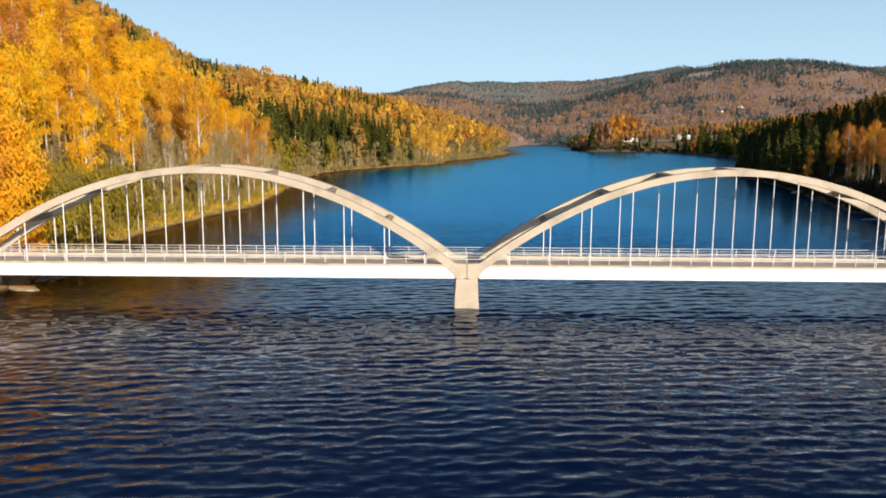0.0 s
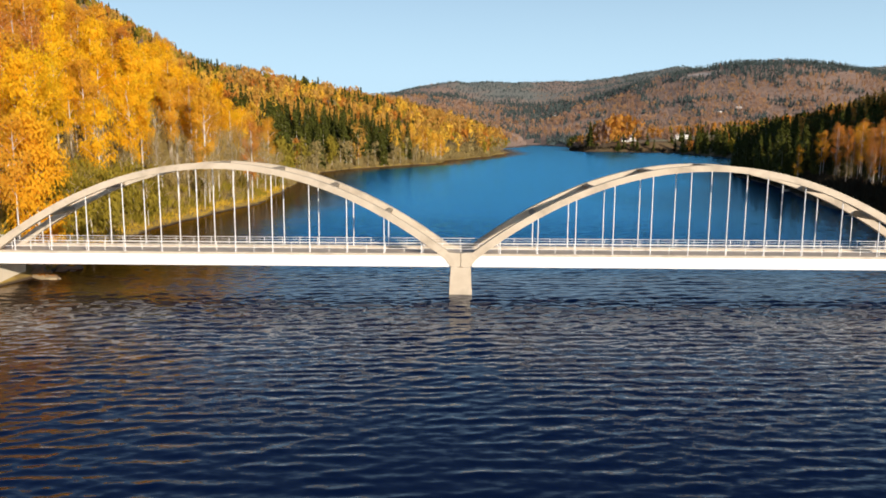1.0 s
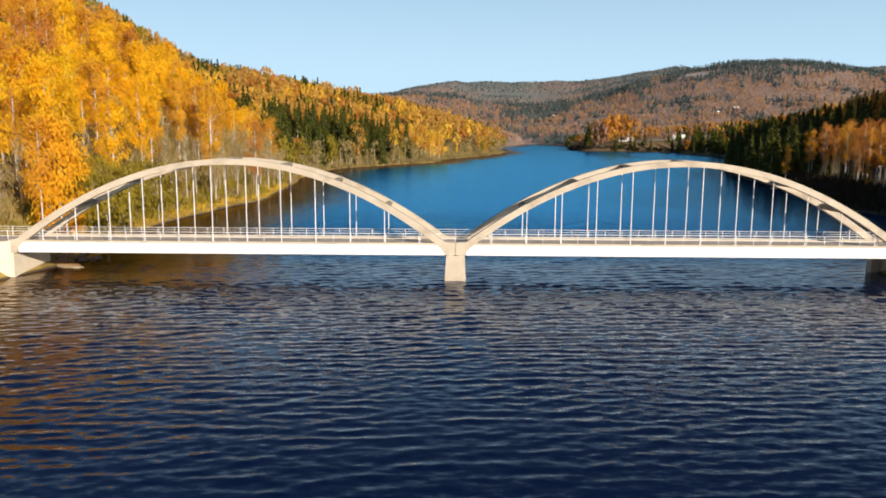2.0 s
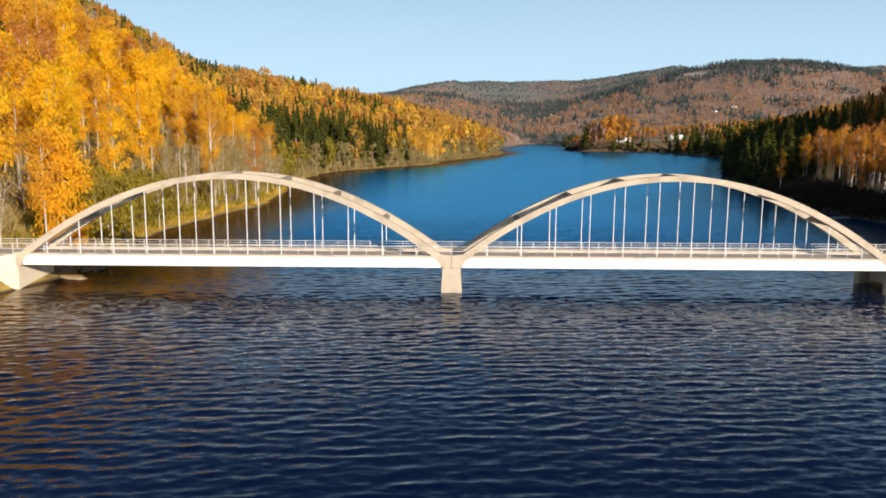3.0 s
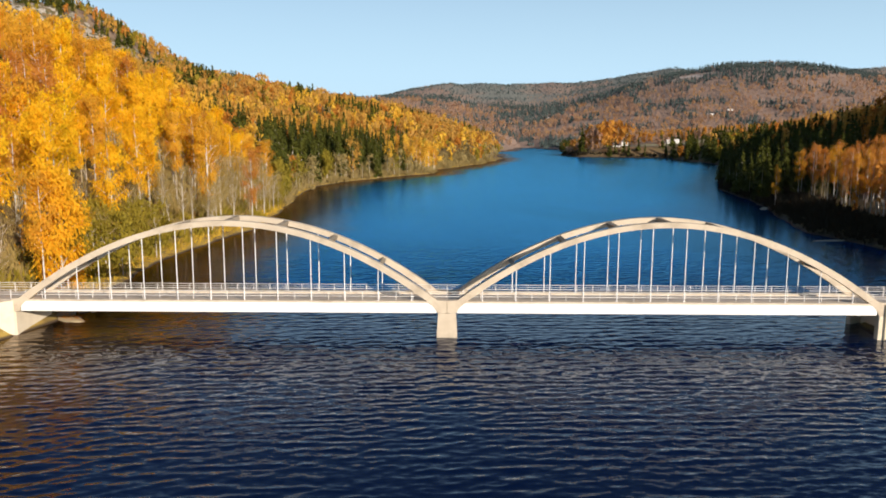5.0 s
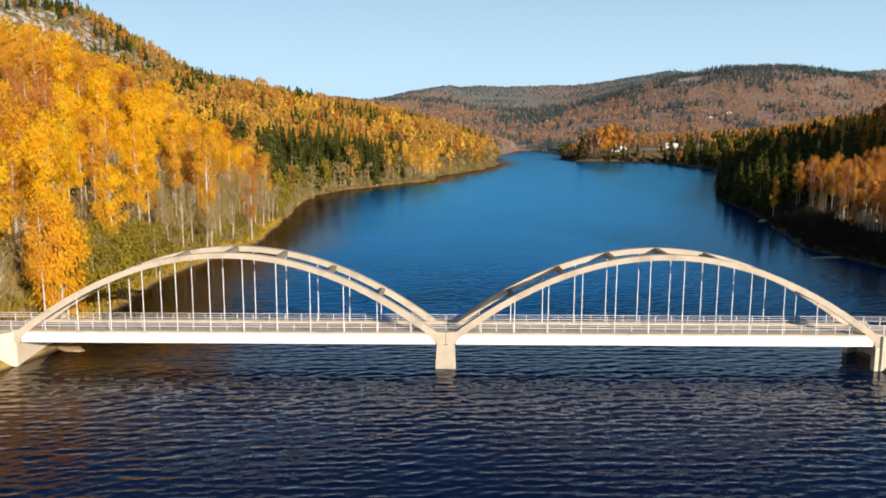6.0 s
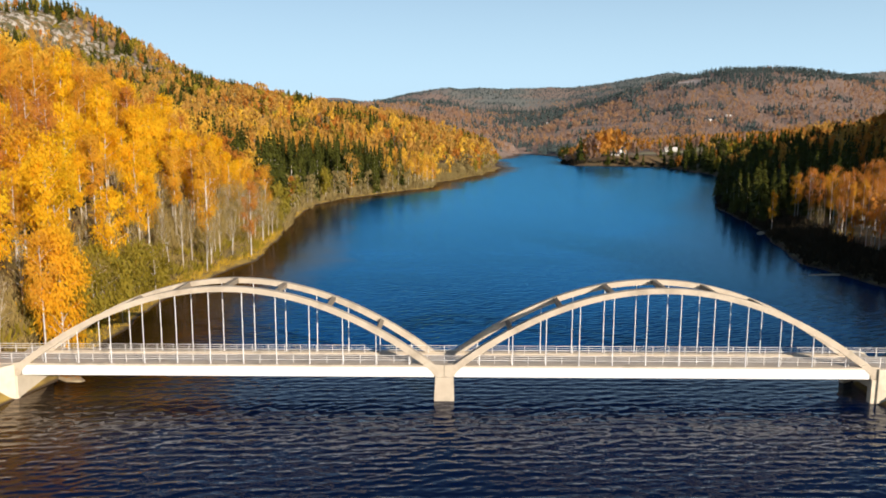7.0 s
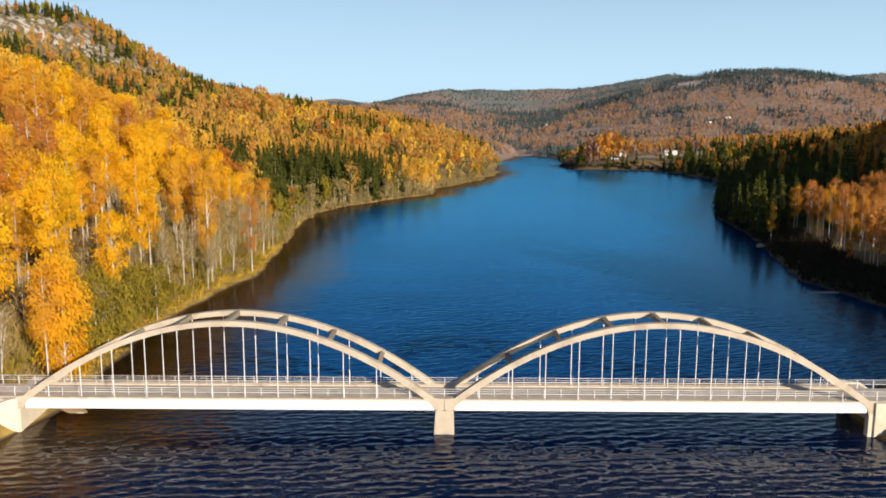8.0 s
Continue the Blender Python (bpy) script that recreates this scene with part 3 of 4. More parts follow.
    # the pier
    pier = part("pier", prism([(-1.10, -3), (1.10, -3), (1.10, 0.40), (1.02, 0.62), (0.98, 2.64), (-0.98, 2.64), (-1.02, 0.62), (-1.10, 0.40)], -0.5, DEPTH + 0.5, 0.04), CONCRETE, bridge, "beige concrete river pier with a stepped foot")
    for s in (-1, 1):
        part("bearing", box((s * 0.55 - 0.28, -0.4, 2.64), (s * 0.55 + 0.28, 0.3, 2.70), 0.0), GREY_BARK, pier)


make_bridge()


def make_abutment(s):
    base = tagged(new("abutment"), "beige concrete bridge abutment with splayed wing walls", "abutment", "bridge abutments")
    back = 0.05 if s < 0 else 1.7
    if s > 0:
        part("column", prism([(HALF - 0.28, -3), (HALF + 0.72, -3), (HALF + 0.72, 2.58), (HALF - 0.28, 2.58)], -0.46, 0.30, 0.04), PALE_CONCRETE, base, "pale concrete column under the arch foot")
    part("breast_wall", prism([(s * HALF + s * back, -3), (s * (HALF + 2.2), -3), (s * (HALF + 2.2), 3.68), (s * (HALF + 0.9), 3.68), (s * (HALF + max(0.9, back + 0.1)), 2.58), (s * (HALF + back - 0.05), 2.58)], -0.5, DEPTH + 1.6, 0.03), PALE_CONCRETE, base)
    for near in (0, 1):
        m = Matrix.Translation((s * (HALF + 0.3), -0.45 if near else DEPTH + 1.55, 0)) @ Matrix.Rotation((-1 if near else 1) * s * radians((42 if s < 0 else 0) if near else 30), 4, "Z")
        bm = prism([(0, -3), (s * 7.0, -3), (s * 7.0, 1.2), (s * 3.4, 3.3), (s * 0.9, 3.86), (0, 3.86)], -0.25, 0.35, 0.03)
        bm.transform(m)
        part("wing_wall", bm, PALE_CONCRETE, base)


make_abutment(-1)
make_abutment(1)


def make_approach(s):
    tagged(part("road_approach", box((min(s * HALF, s * 118), 0.3, 3.40), (max(s * HALF, s * 118), DEPTH - 0.3, 3.755), 0.02), ASPHALT, None), "pale worn road on a low embankment", "road", kind="structure")
    for y in (0.48, DEPTH - 0.48):
        rail = tagged(new("roadside_railing"), "galvanised steel railing beside the approach road", "railing", "approach railings")
        for z, r in ((4.80, 0.028), (4.55, 0.020), (4.30, 0.034)):
            bm = bmesh.new()
            rod((s * (HALF + 0.1), y, z), (s * 84, y, z), r, bm=bm)
            part("rail", bm, ZINC, rail)
        for k in range(20):
            x = s * (HALF + 1.0 + 1.86 * k)
            part("post", box((x - 0.04, y - 0.03, 3.70), (x + 0.04, y + 0.03, 4.8)), ZINC, rail)


make_approach(-1)
make_approach(1)

# ---- trees: shapes ----


def any_way(rng, n):
    v = rng.normal(size=(n, 3))
    return v / np.linalg.norm(v, axis=1, keepdims=True)


def tris(points, side, way):
    """One small three-cornered spray at each point, from a base across it to a tip."""
    v = np.stack([points - side - way * 0.4, points + side - way * 0.4, points + way * 0.6], 1).reshape(-1, 3)
    return v, np.arange(len(v)).reshape(-1, 3)


def clumps(rng, points, size, slim=0.23):
    """Hanging leaf sprays that face outwards from the crown, more or less."""
    n = len(points)
    out = (points - points.mean(0)) * (1, 1, 0.6)
    out /= np.linalg.norm(out, axis=1, keepdims=True) + 1e-9
    out = out + 0.45 * any_way(rng, n) + (0, 0, 0.1)
    way = any_way(rng, n) * 0.55 + (0, 0, -0.85) + out * 0.2
    way /= np.linalg.norm(way, axis=1, keepdims=True) + 1e-9
    side = np.cross(way, out)
    side /= np.linalg.norm(side, axis=1, keepdims=True) + 1e-9
    s = (size * rng.uniform(0.6, 1.4, n))[:, None]
    return tris(points, side * s * slim, way * s)


def tubes(paths, sides=4):
    """Tapered tubes along paths of (points, radii)."""
    vs, fs, at = [], [], 0
    ring = np.arange(sides) * 2 * math.pi / sides
    for points, radii in paths:
        points = np.asarray(points, float)
        along = np.gradient(points, axis=0)
        along /= np.linalg.norm(along, axis=1, keepdims=True)
        side = np.cross(along, (0.31, 0.95, 0.05))
        side /= np.linalg.norm(side, axis=1, keepdims=True)
        other = np.cross(along, side)
        r = np.asarray(radii)[:, None, None]
        v = points[:, None] + r * (np.cos(ring)[None, :, None] * side[:, None] + np.sin(ring)[None, :, None] * other[:, None])
        n = len(points)
        i = (np.arange(n - 1)[:, None] * sides + np.arange(sides)[None])
        j = (np.arange(n - 1)[:, None] * sides + (np.arange(sides)[None] + 1) % sides)
        fs.append(np.stack([i, j, j + sides, i + sides], -1).reshape(-1, 4) + at)
        vs.append(v.reshape(-1, 3))
        at += n * sides
    return np.concatenate(vs), np.concatenate(fs)


def broadleaf(seed, h, w, n, size, base=0.34, limbs=18, lean=0.03, loose=0.16):
    """A birch-like tree: a tapered stem, rising limbs, and leaf clumps gathered along them. Returns wood and leaves."""
    rng = np.random.default_rng(seed)
    t = np.linspace(0, 1, 9)
    sway = np.cumsum(rng.normal(0, lean * h / 9, (9, 2)), 0) * t[:, None]
    stem = np.c_[sway, t * h - 0.3]
    paths = [(stem, 0.0125 * h * (1 - 0.9 * t) + 0.015)]
    spots, weight = [], []
    for k in range(limbs):
        u = base * 0.75 + (0.97 - base * 0.75) * ((k + rng.uniform()) / limbs)
        foot = np.array([np.interp(u, t, stem[:, i]) for i in range(3)])
        v = (u - base * 0.75) / (1 - base * 0.75)
        reach = 0.5 * w * (math.sin(math.pi * min(1, v * 0.86 + 0.12)) ** 0.75) * rng.uniform(0.65, 1.12)
        a = rng.uniform(0, 2 * math.pi)
        rise = reach * rng.uniform(0.5, 1.15)
        tip = foot + (math.cos(a) * reach, math.sin(a) * reach, rise)
        bow = (foot + tip) / 2 + (0, 0, 0.12 * reach)
        paths.append((np.array([foot, bow, tip]), 0.0042 * h * (1 - 0.7 * u) * np.array([1, 0.65, 0.25]) + 0.006))
        for q in np.linspace(0.35, 1.05, 6):
            spots.append(foot * (1 - q) ** 2 + 2 * bow * q * (1 - q) + tip * q * q if q < 1 else tip)
            weight.append(0.4 + q)
    spots.append(stem[-1]), weight.append(1.0)
    spots, weight = np.array(spots), np.array(weight) / np.sum(weight)
    pick = rng.choice(len(spots), n, p=weight)
    p = spots[pick] + rng.normal(0, loose * w * 0.5, (n, 3)) * (1, 1, 1.1) - (0, 0, 0.03 * w)
    return tubes(paths, 3), clumps(rng, p, size)


def bare(seed, h, w, n, limbs=22):
    """A leafless alder: several stems, many limbs and a haze of fine twigs."""
    rng = np.random.default_rng(seed)
    paths, spots = [], []
    for k in range(rng.integers(2, 4)):
        t = np.linspace(0, 1, 6)
        a = rng.uniform(0, 2 * math.pi)
        out = rng.uniform(0.02, 0.11) * h
        stem = np.c_[np.cos(a) * out * t**1.4, np.sin(a) * out * t**1.4, t * h * rng.uniform(0.75, 1) - 0.3] + np.c_[rng.normal(0, 0.1, (6, 2)) * t[:, None], t * 0]
        paths.append((stem, 0.008 * h * (1 - 0.9 * t) + 0.01))
        for u in rng.uniform(0.3, 1, limbs // 2):
            foot = np.array([np.interp(u, t, stem[:, i]) for i in range(3)])
            b, reach = rng.uniform(0, 2 * math.pi), 0.4 * w * rng.uniform(0.5, 1.1) * (1.2 - u * 0.6)
            tip = foot + (math.cos(b) * reach, math.sin(b) * reach, reach * rng.uniform(0.6, 1.4))
            paths.append((np.array([foot, (foot + tip) / 2 + (0, 0, 0.1 * reach), tip]), np.array([0.03, 0.018, 0.006]) * h / 9))
            spots += [foot + (tip - foot) * q for q in (0.4, 0.6, 0.8, 1.0)]
    spots = np.array(spots)
    p = spots[rng.integers(0, len(spots), n)] + rng.normal(0, 0.13 * w, (n, 3))
    up = np.array([0, 0, 1]) + rng.normal(0, 0.45, (n, 3))
    up *= (1.3 * rng.uniform(0.5, 1.2, n) / np.linalg.norm(up, axis=1))[:, None]
    side = np.cross(up, any_way(rng, n))
    side *= 0.034 / (np.linalg.norm(side, axis=1, keepdims=True) + 1e-9)
    return tubes(paths, 3), tris(p, side, up)


def conifer(seed, h, w, n, size):
    """A spruce: a straight stem and drooping sprays, wider towards the ground."""
    rng = np.random.default_rng(seed)
    t = np.linspace(0, 1, 5)
    wood = tubes([(np.c_[t * 0, t * 0, t * h * 0.98 - 0.3], 0.012 * h * (1 - 0.95 * t) + 0.01)], 5)
    tiers = max(7, int(h * 1.1))
    u = np.clip((rng.integers(0, tiers, n) + rng.normal(0.5, 0.18, n)) / tiers, 0, 1) ** 1.15
    a = rng.uniform(0, 2 * math.pi, n)
    rag = 1 + 0.18 * np.sin(3 * a + 9 * u) + rng.normal(0, 0.1, n)
    q = rng.uniform(0.25, 1, n) ** 0.6
    r = 0.5 * w * (1 - u) ** 0.85 * rag * q + 0.04
    out = np.c_[np.cos(a), np.sin(a), a * 0]
    p = out * r[:, None] + np.c_[a * 0, a * 0, 0.07 * h + u * 0.93 * h - 0.28 * r]
    along = out * 0.85 + np.c_[a * 0, a * 0, -0.35 - rng.uniform(0, 0.5, n)]
    s = size * (0.55 + 0.75 * (1 - u)) * rng.uniform(0.7, 1.3, n)
    side = np.cross(along, any_way(rng, n) * 0.5 + (0, 0, 1.0))
    side /= np.linalg.norm(side, axis=1, keepdims=True) + 1e-9
    tip = np.array([[0, 0, h * (0.9 + 0.03 * k)] for k in range(4)])
    v1, f1 = tris(p, side * (s * 0.46)[:, None], along * (s * 1.15)[:, None])
    v2, f2 = tris(tip, np.array([[0.14, 0, 0], [0, 0.14, 0]] * 2) * size * 1.5, np.array([[0, 0, 0.7 * size]] * 4))
    return wood, (np.concatenate([v1, v2]), np.concatenate([f1, f2 + len(v1)]))


# ---- trees: where which kind stands ----
KINDS = ("bare", "yellow", "orange", "russet", "olive", "spruce")
LEAVES = {"yellow": YELLOW, "orange": ORANGE, "bare": TWIG, "olive": OLIVE, "spruce": SPRUCE, "russet": RUSSET}
HILL_LEAVES = {"yellow": HAZED_STRAW, "orange": TAWNY, "bare": THICKET, "olive": OLIVE, "spruce": SPRUCE, "russet": RUSSET}
LAKE_LEAVES = {"yellow": HAZED_STRAW, "orange": TAWNY, "bare": THICKET, "olive": OLIVE, "spruce": SPRUCE, "russet": RUSSET}
HAZY_LEAVES = {"yellow": HAZY_AMBER, "orange": HAZY_AMBER, "bare": HAZY_BARE, "olive": HAZY_BARE, "spruce": HAZY_SPRUCE, "russet": HAZY_RUSSET}
VILLAGE_LEAVES = {"yellow": GOLD, "orange": AMBER, "bare": HAZY_BARE, "olive": OLIVE, "spruce": SPRUCE, "russet": HAZY_RUSSET}
WOOD = {"yellow": BARK, "orange": BARK, "bare": GREY_BARK, "olive": GREY_BARK, "spruce": DARK_BARK, "russet": BARK}


def likely(x, y):
    """For each place the chances of the kinds of tree that grow there, in the order of KINDS; mix() takes yellow, orange, bare, olive, spruce, russet."""
    dl, dr = shores(x, y)
    stands_here = rough_field(x + 90, y * 0.9 + 40, 62)
    one = np.ones_like(x)

    def mix(*w):
        return np.stack([one * w[k] for k in (2, 0, 1, 5, 3, 4)], -1)
    left_near = np.where((dl < 10)[..., None], mix(0.07, 0.11, 0.52, 0.22, 0.01, 0.07), np.where((dl < 21)[..., None], mix(0.30, 0.24, 0.27, 0.05, 0.02, 0.12), mix(0.47, 0.27, 0.06, 0.02, 0.03, 0.15)))
    cove = np.where((dl < 7)[..., None], mix(0.02, 0.05, 0.65, 0.22, 0.04, 0.02), np.where((dl < 50)[..., None], mix(0.005, 0.015, 0.005, 0.01, 0.96, 0.005), mix(0.18, 0.46, 0.06, 0.06, 0.15, 0.09)))
    point = np.where((dl < 26)[..., None], mix(0.06, 0.13, 0.60, 0.17, 0.0, 0.04), mix(0.12, 0.44, 0.06, 0.14, 0.15, 0.09))
    birch_point = mix(0.50, 0.44, 0.04, 0.01, 0.01, 0.0)
    left_far = np.where((dl < 16)[..., None], mix(0.08, 0.24, 0.48, 0.18, 0.0, 0.02), np.where((stands_here > 0.12)[..., None], mix(0.02, 0.15, 0.12, 0.22, 0.40, 0.09), mix(0.08, 0.44, 0.14, 0.12, 0.05, 0.17)))
    left = np.where(((y < 150) | ((y < 188) & (dl > 10)))[..., None], left_near, np.where(((y < 350) | ((y < 375) & (dl > 17)))[..., None], cove, np.where((y < 400)[..., None] & (dl < 26)[..., None], birch_point, np.where((y < 560)[..., None], point, left_far))))
    right_birch = np.where((dr < 9)[..., None], mix(0, 0.20, 0.26, 0.05, 0.0, 0.49), np.where((dr < 46)[..., None], mix(0.0, 0.14, 0.06, 0.0, 0.02, 0.78), mix(0.0, 0.12, 0.0, 0.03, 0.70, 0.15)))
    right_dark = mix(0.0, 0.0, 0.0, 0.0, 1.0, 0.0)
    rows = rough_field(x + 0.7 * y, y * 0.35 - 0.4 * x, 26)
    right_mid = np.where((rows > 0.12)[..., None], mix(0.0, 0.10, 0.02, 0.03, 0.70, 0.15), mix(0.0, 0.28, 0.05, 0.02, 0.10, 0.55))
    right_sunny = mix(0.0, 0.18, 0.05, 0.10, 0.30, 0.37)
    right_shore = mix(0.0, 0.03, 0.02, 0.03, 0.90, 0.02)
    tip = hump(x, y, 180, 788, 30, 30) > 0.4
    village = np.where(tip[..., None], mix(0.06, 0.72, 0.02, 0.02, 0.02, 0.16), np.where(((y < 790) | (x < 0.17 * (y + 78)))[..., None], mix(0.0, 0.04, 0.06, 0.02, 0.86, 0.02), mix(0.01, 0.24, 0.26, 0.03, 0.20, 0.26)))
    right = np.where((y < 168)[..., None], right_birch, np.where(((y < 350) & (dr < np.interp(y, [270, 290], [48, 26])))[..., None], right_dark, np.where((y < 345)[..., None], right_sunny, np.where(((y < 740) & (dr > 60))[..., None], right_mid, np.where((y < 740)[..., None], right_shore, village)))))
    broad = 0.25 * rough_field(x - 200, y * 0.6, 90)
    stands = hump(x, y, 190, 1950, 110, 130) + hump(x, y, 400, 2180, 170, 130) + hump(x, y, 700, 2330, 230, 120) + hump(x, y, 1130, 2010, 150, 70) + hump(x, y, 560, 1790, 90, 40) + hump(x, y, 1420, 2200, 240, 120) + hump(x, y, 130, 1560, 70, 50)
    moor = (y > 2420) | ((x < 250) & (y > 2150)) | (ground_height(x, y) > 172 + 14 * rough_field(x, y, 80))
    hills = np.where(((stands + broad > 0.5) | (rough_field(x + 300, y * 0.8, 48) > 0.38))[..., None], mix(0.0, 0.0, 0.03, 0.02, 0.93, 0.02), np.where(moor[..., None], mix(0.0, 0.0, 0.06, 0.02, 0.90, 0.02), np.where((rough_field(x, y * 0.7, 70) > 0.2)[..., None], mix(0.0, 0.10, 0.52, 0.03, 0.13, 0.22), mix(0.0, 0.30, 0.18, 0.02, 0.05, 0.45))))
    mountain = np.where((stands_here > -0.1)[..., None] | (ground_height(x, y) > 168)[..., None], mix(0.0, 0.08, 0.20, 0.26, 0.38, 0.08), mix(0.0, 0.24, 0.27, 0.16, 0.15, 0.18))
    left = np.where((ground_height(x, y) > 62)[..., None] & (y > 470)[..., None], mountain, left)
    out = np.where((dl > dr)[..., None], left, right)
    return np.where((y > 1500)[..., None], hills, out)


def stand(seed, x0, x1, y0, y1, gap, beside=False):
    """Places of trees on land: x, y, z, kind, height factor. None on the road, in the lake or on the bare cliff."""
    rng = np.random.default_rng(seed)
    gx, gy = np.meshgrid(np.arange(x0, x1, gap), np.arange(y0, y1, gap))
    x = (gx + rng.uniform(-0.48, 0.48, gx.shape) * gap).ravel()
    y = (gy + rng.uniform(-0.48, 0.48, gy.shape) * gap).ravel()
    dl, dr = shores(x, y)
    inland = np.maximum(dl, dr)
    keep = (inland > 0.7 + 0.0012 * np.maximum(y, 0)) & ((np.abs(x) < 0.66 * (y + 88) + 12) | (beside & (np.abs(x) > 0.64 * (y + 84) + 3)))
    keep &= ~((y > -4.5) & (y < 9.0) & (np.abs(x) < 140)) & (rng.uniform(size=len(x)) < 0.94)
    meadow = (hump(x, y, 272, 842, 88, 72) + hump(x, y, 350, 1060, 100, 26) + hump(x, y, 150, 1500, 34, 18) + hump(x, y, 116, 104, 34, 5) + hump(x, y, 360, 1700, 150, 50) + hump(x, y, 229, 925, 22, 48) + hump(x, y, 690, 2090, 75, 62) * (1 + 0.5 * rough_field(x, y, 30)) > 0.5)
    keep &= ~((dr > dl) & (y < 168) & (dr < 13) & (rng.uniform(size=len(x)) < 0.93))
    keep &= ~((dr > dl) & (y < 168) & (rng.uniform(size=len(x)) < 0.18))
    keep &= ~((x > 206) & (y > 735) & (y < 830) & (dr > dl) & (rng.uniform(size=len(x)) < 0.6))
    past = y - cliff_line(x)
    cliff = (np.abs(x + 560) < 140) & (past > -14) & (past < 36 + 14 * rough_field(x, y, 22))
    keep &= ~meadow & ~(cliff & (rng.uniform(size=len(x)) < 0.35))
    x, y = x[keep], y[keep]
    lower = np.where((dr > dl)[keep] & (y < 172), 0.74, 1.0)
    lower = lower * np.where((dl > dr)[keep] & (y > 350) & (y < 430), 0.85, 1.0)
    lower = lower * np.where((dl > dr)[keep] & (y > 165) & (y < 372) & (dl[keep] < 50) & (dl[keep] > 7), 1.12, 1.0)
    lower = lower * np.where(hump(x, y, 178, 788, 32, 30) > 0.4, 1.85, 1.0)
    p = np.cumsum(likely(x, y), -1)
    group = 0.5 + 0.48 * rough_field(x + 13, y - 7, 14 + 0.02 * y) + 0.35 * rough_field(x - 5, y + 31, 41)
    loose = np.clip(0.42 - 0.0004 * y, 0.2, 0.42)
    draw = np.argsort(np.argsort(group + rng.uniform(-1, 1, len(x)) * loose)) / max(len(x), 1)
    kind = (draw[:, None] > p / p[:, -1:]).sum(-1)
    return x, y, ground_height(x, y), kind, rng.uniform(0.72, 1.18, len(x)) * lower, rng


def near_models():
    models = {}
    for k, (kind, n, count) in enumerate((("yellow", 3900, 6), ("orange", 3200, 6), ("russet", 2500, 6), ("olive", 1900, 3))):
        models[kind] = [broadleaf(100 * k + i, 20 if kind != "olive" else 8, {"olive": 6.0, "russet": 5.0}.get(kind, 5.7) + 0.6 * (i % 3), n, {"yellow": 0.48, "orange": 0.44, "russet": 0.36, "olive": 0.45}[kind], (0.40, 0.52, 0.34)[i % 3] if kind != "olive" else 0.15) for i in range(count)]
    models["bare"] = [bare(500 + i, 11.5, 5.2, 520) for i in range(6)]
    models["spruce"] = [conifer(600 + i, 17, 5.2 + 0.4 * (i % 3), 1700, 0.8) for i in range(4)]
    return models


NAMES = {
    "yellow": ("birch_tree", "tall birch with bright yellow autumn leaves on the slope", "tree", "yellow birches"),
    "orange": ("birch_tree", "tall birch with orange autumn leaves and pale stem", "tree", "orange birches"),
    "russet": ("birch_tree", "thin birch with russet leaves and a pale stem", "tree", "russet birches"),
    "olive": ("willow_bush", "low olive-green leafy willow beside the lake", "bush", "willows by the lake"),
    "bare": ("alder_tree", "leafless grey-brown alder with several thin stems", "tree", "bare alders"),
    "spruce": ("spruce_tree", "dark green spruce with drooping branches", "tree", "spruces"),
}


def make_near_trees():
    """Trees near the bridge: each an object with its trunk and crown."""
    firsts = {}
    for kind, shapes in near_models().items():
        name, label, category, group = NAMES[kind]
        for wood, leaves in shapes:
            tree = tagged(new(name), label, category, group)
            link_mesh("trunk", array_mesh("trunk", *wood), WOOD[kind], tree)
            crown = link_mesh("twig_mass" if kind == "bare" else "crown", array_mesh("crown", *leaves), LEAVES[kind], tree)
            tagged(crown, kind="stuff" if kind == "bare" else "")
            firsts.setdefault(kind, []).append([tree, False])
    spots = []
    for x0, x1, y0, y1, seed in ((-103, -40, 9, 150, 11), (70, 150, 55, 172, 12)):
        x, y, z, kind, size, rng = stand(seed, x0, x1, y0, y1, 4.9)
        spots += [(*v, rng.uniform(0, 360)) for v in zip(x, y, z, kind, size)]
    # the ones that stand out
    bushy = tagged(new("birch_tree"), "bushy orange birch leafy to the ground beside the abutment", "tree", "orange birches")
    wood, leaves = broadleaf(901, 16, 7.2, 9000, 0.46, 0.10, 34, 0.02, 0.17)
    link_mesh("trunk", array_mesh("trunk", *wood), BARK, bushy)
    link_mesh("crown", array_mesh("crown", *leaves), GOLDEN, bushy)
    bushy.matrix_basis = pose(-48.2, 13.0, 1.0)
    for x, y, h, w, seed, low in ((-70.6, 52.0, 18.5, 10.0, 905, 0.40), (-118.0, 200.0, 22.0, 13.5, 906, 0.25)):
        bright = tagged(new("birch_tree"), "broad birch with dense bright yellow leaves on the slope", "tree", "yellow birches")
        wood, leaves = broadleaf(seed, h, w, 6500, 0.52, low, 30, 0.02, 0.15)
        link_mesh("trunk", array_mesh("trunk", *wood), BARK, bright)
        link_mesh("crown", array_mesh("crown", *leaves), BRIGHT, bright)
        bright.matrix_basis = pose(x, y, float(ground_height(x, y)) - 0.1)
    spots += [(-85.5, 120.5, None, 1, 1.1, 200)]
    count = {}
    for x, y, z, kind, size, turn in spots:
        kind = KINDS[kind]
        if z is None:
            z = float(ground_height(x, y))
        count[kind] = count.get(kind, 0) + 1
        if count[kind] > 290:
            continue
        row = firsts[kind][count[kind] % len(firsts[kind])]
        m = pose(x, y, z - 0.1, 0, 0, turn)
        tree = row[0]
        if row[1]:
            tree = copy_thing(row[0], m)
        else:
            row[1] = True
            tree.matrix_basis = m
        slim = 0.82 if x > 60 and kind != "spruce" else 0.96  # the crowded grove grows thin and tall
        tree.scale = (size * slim, size * slim, size * (1.05 if slim < 0.9 else 1.0))


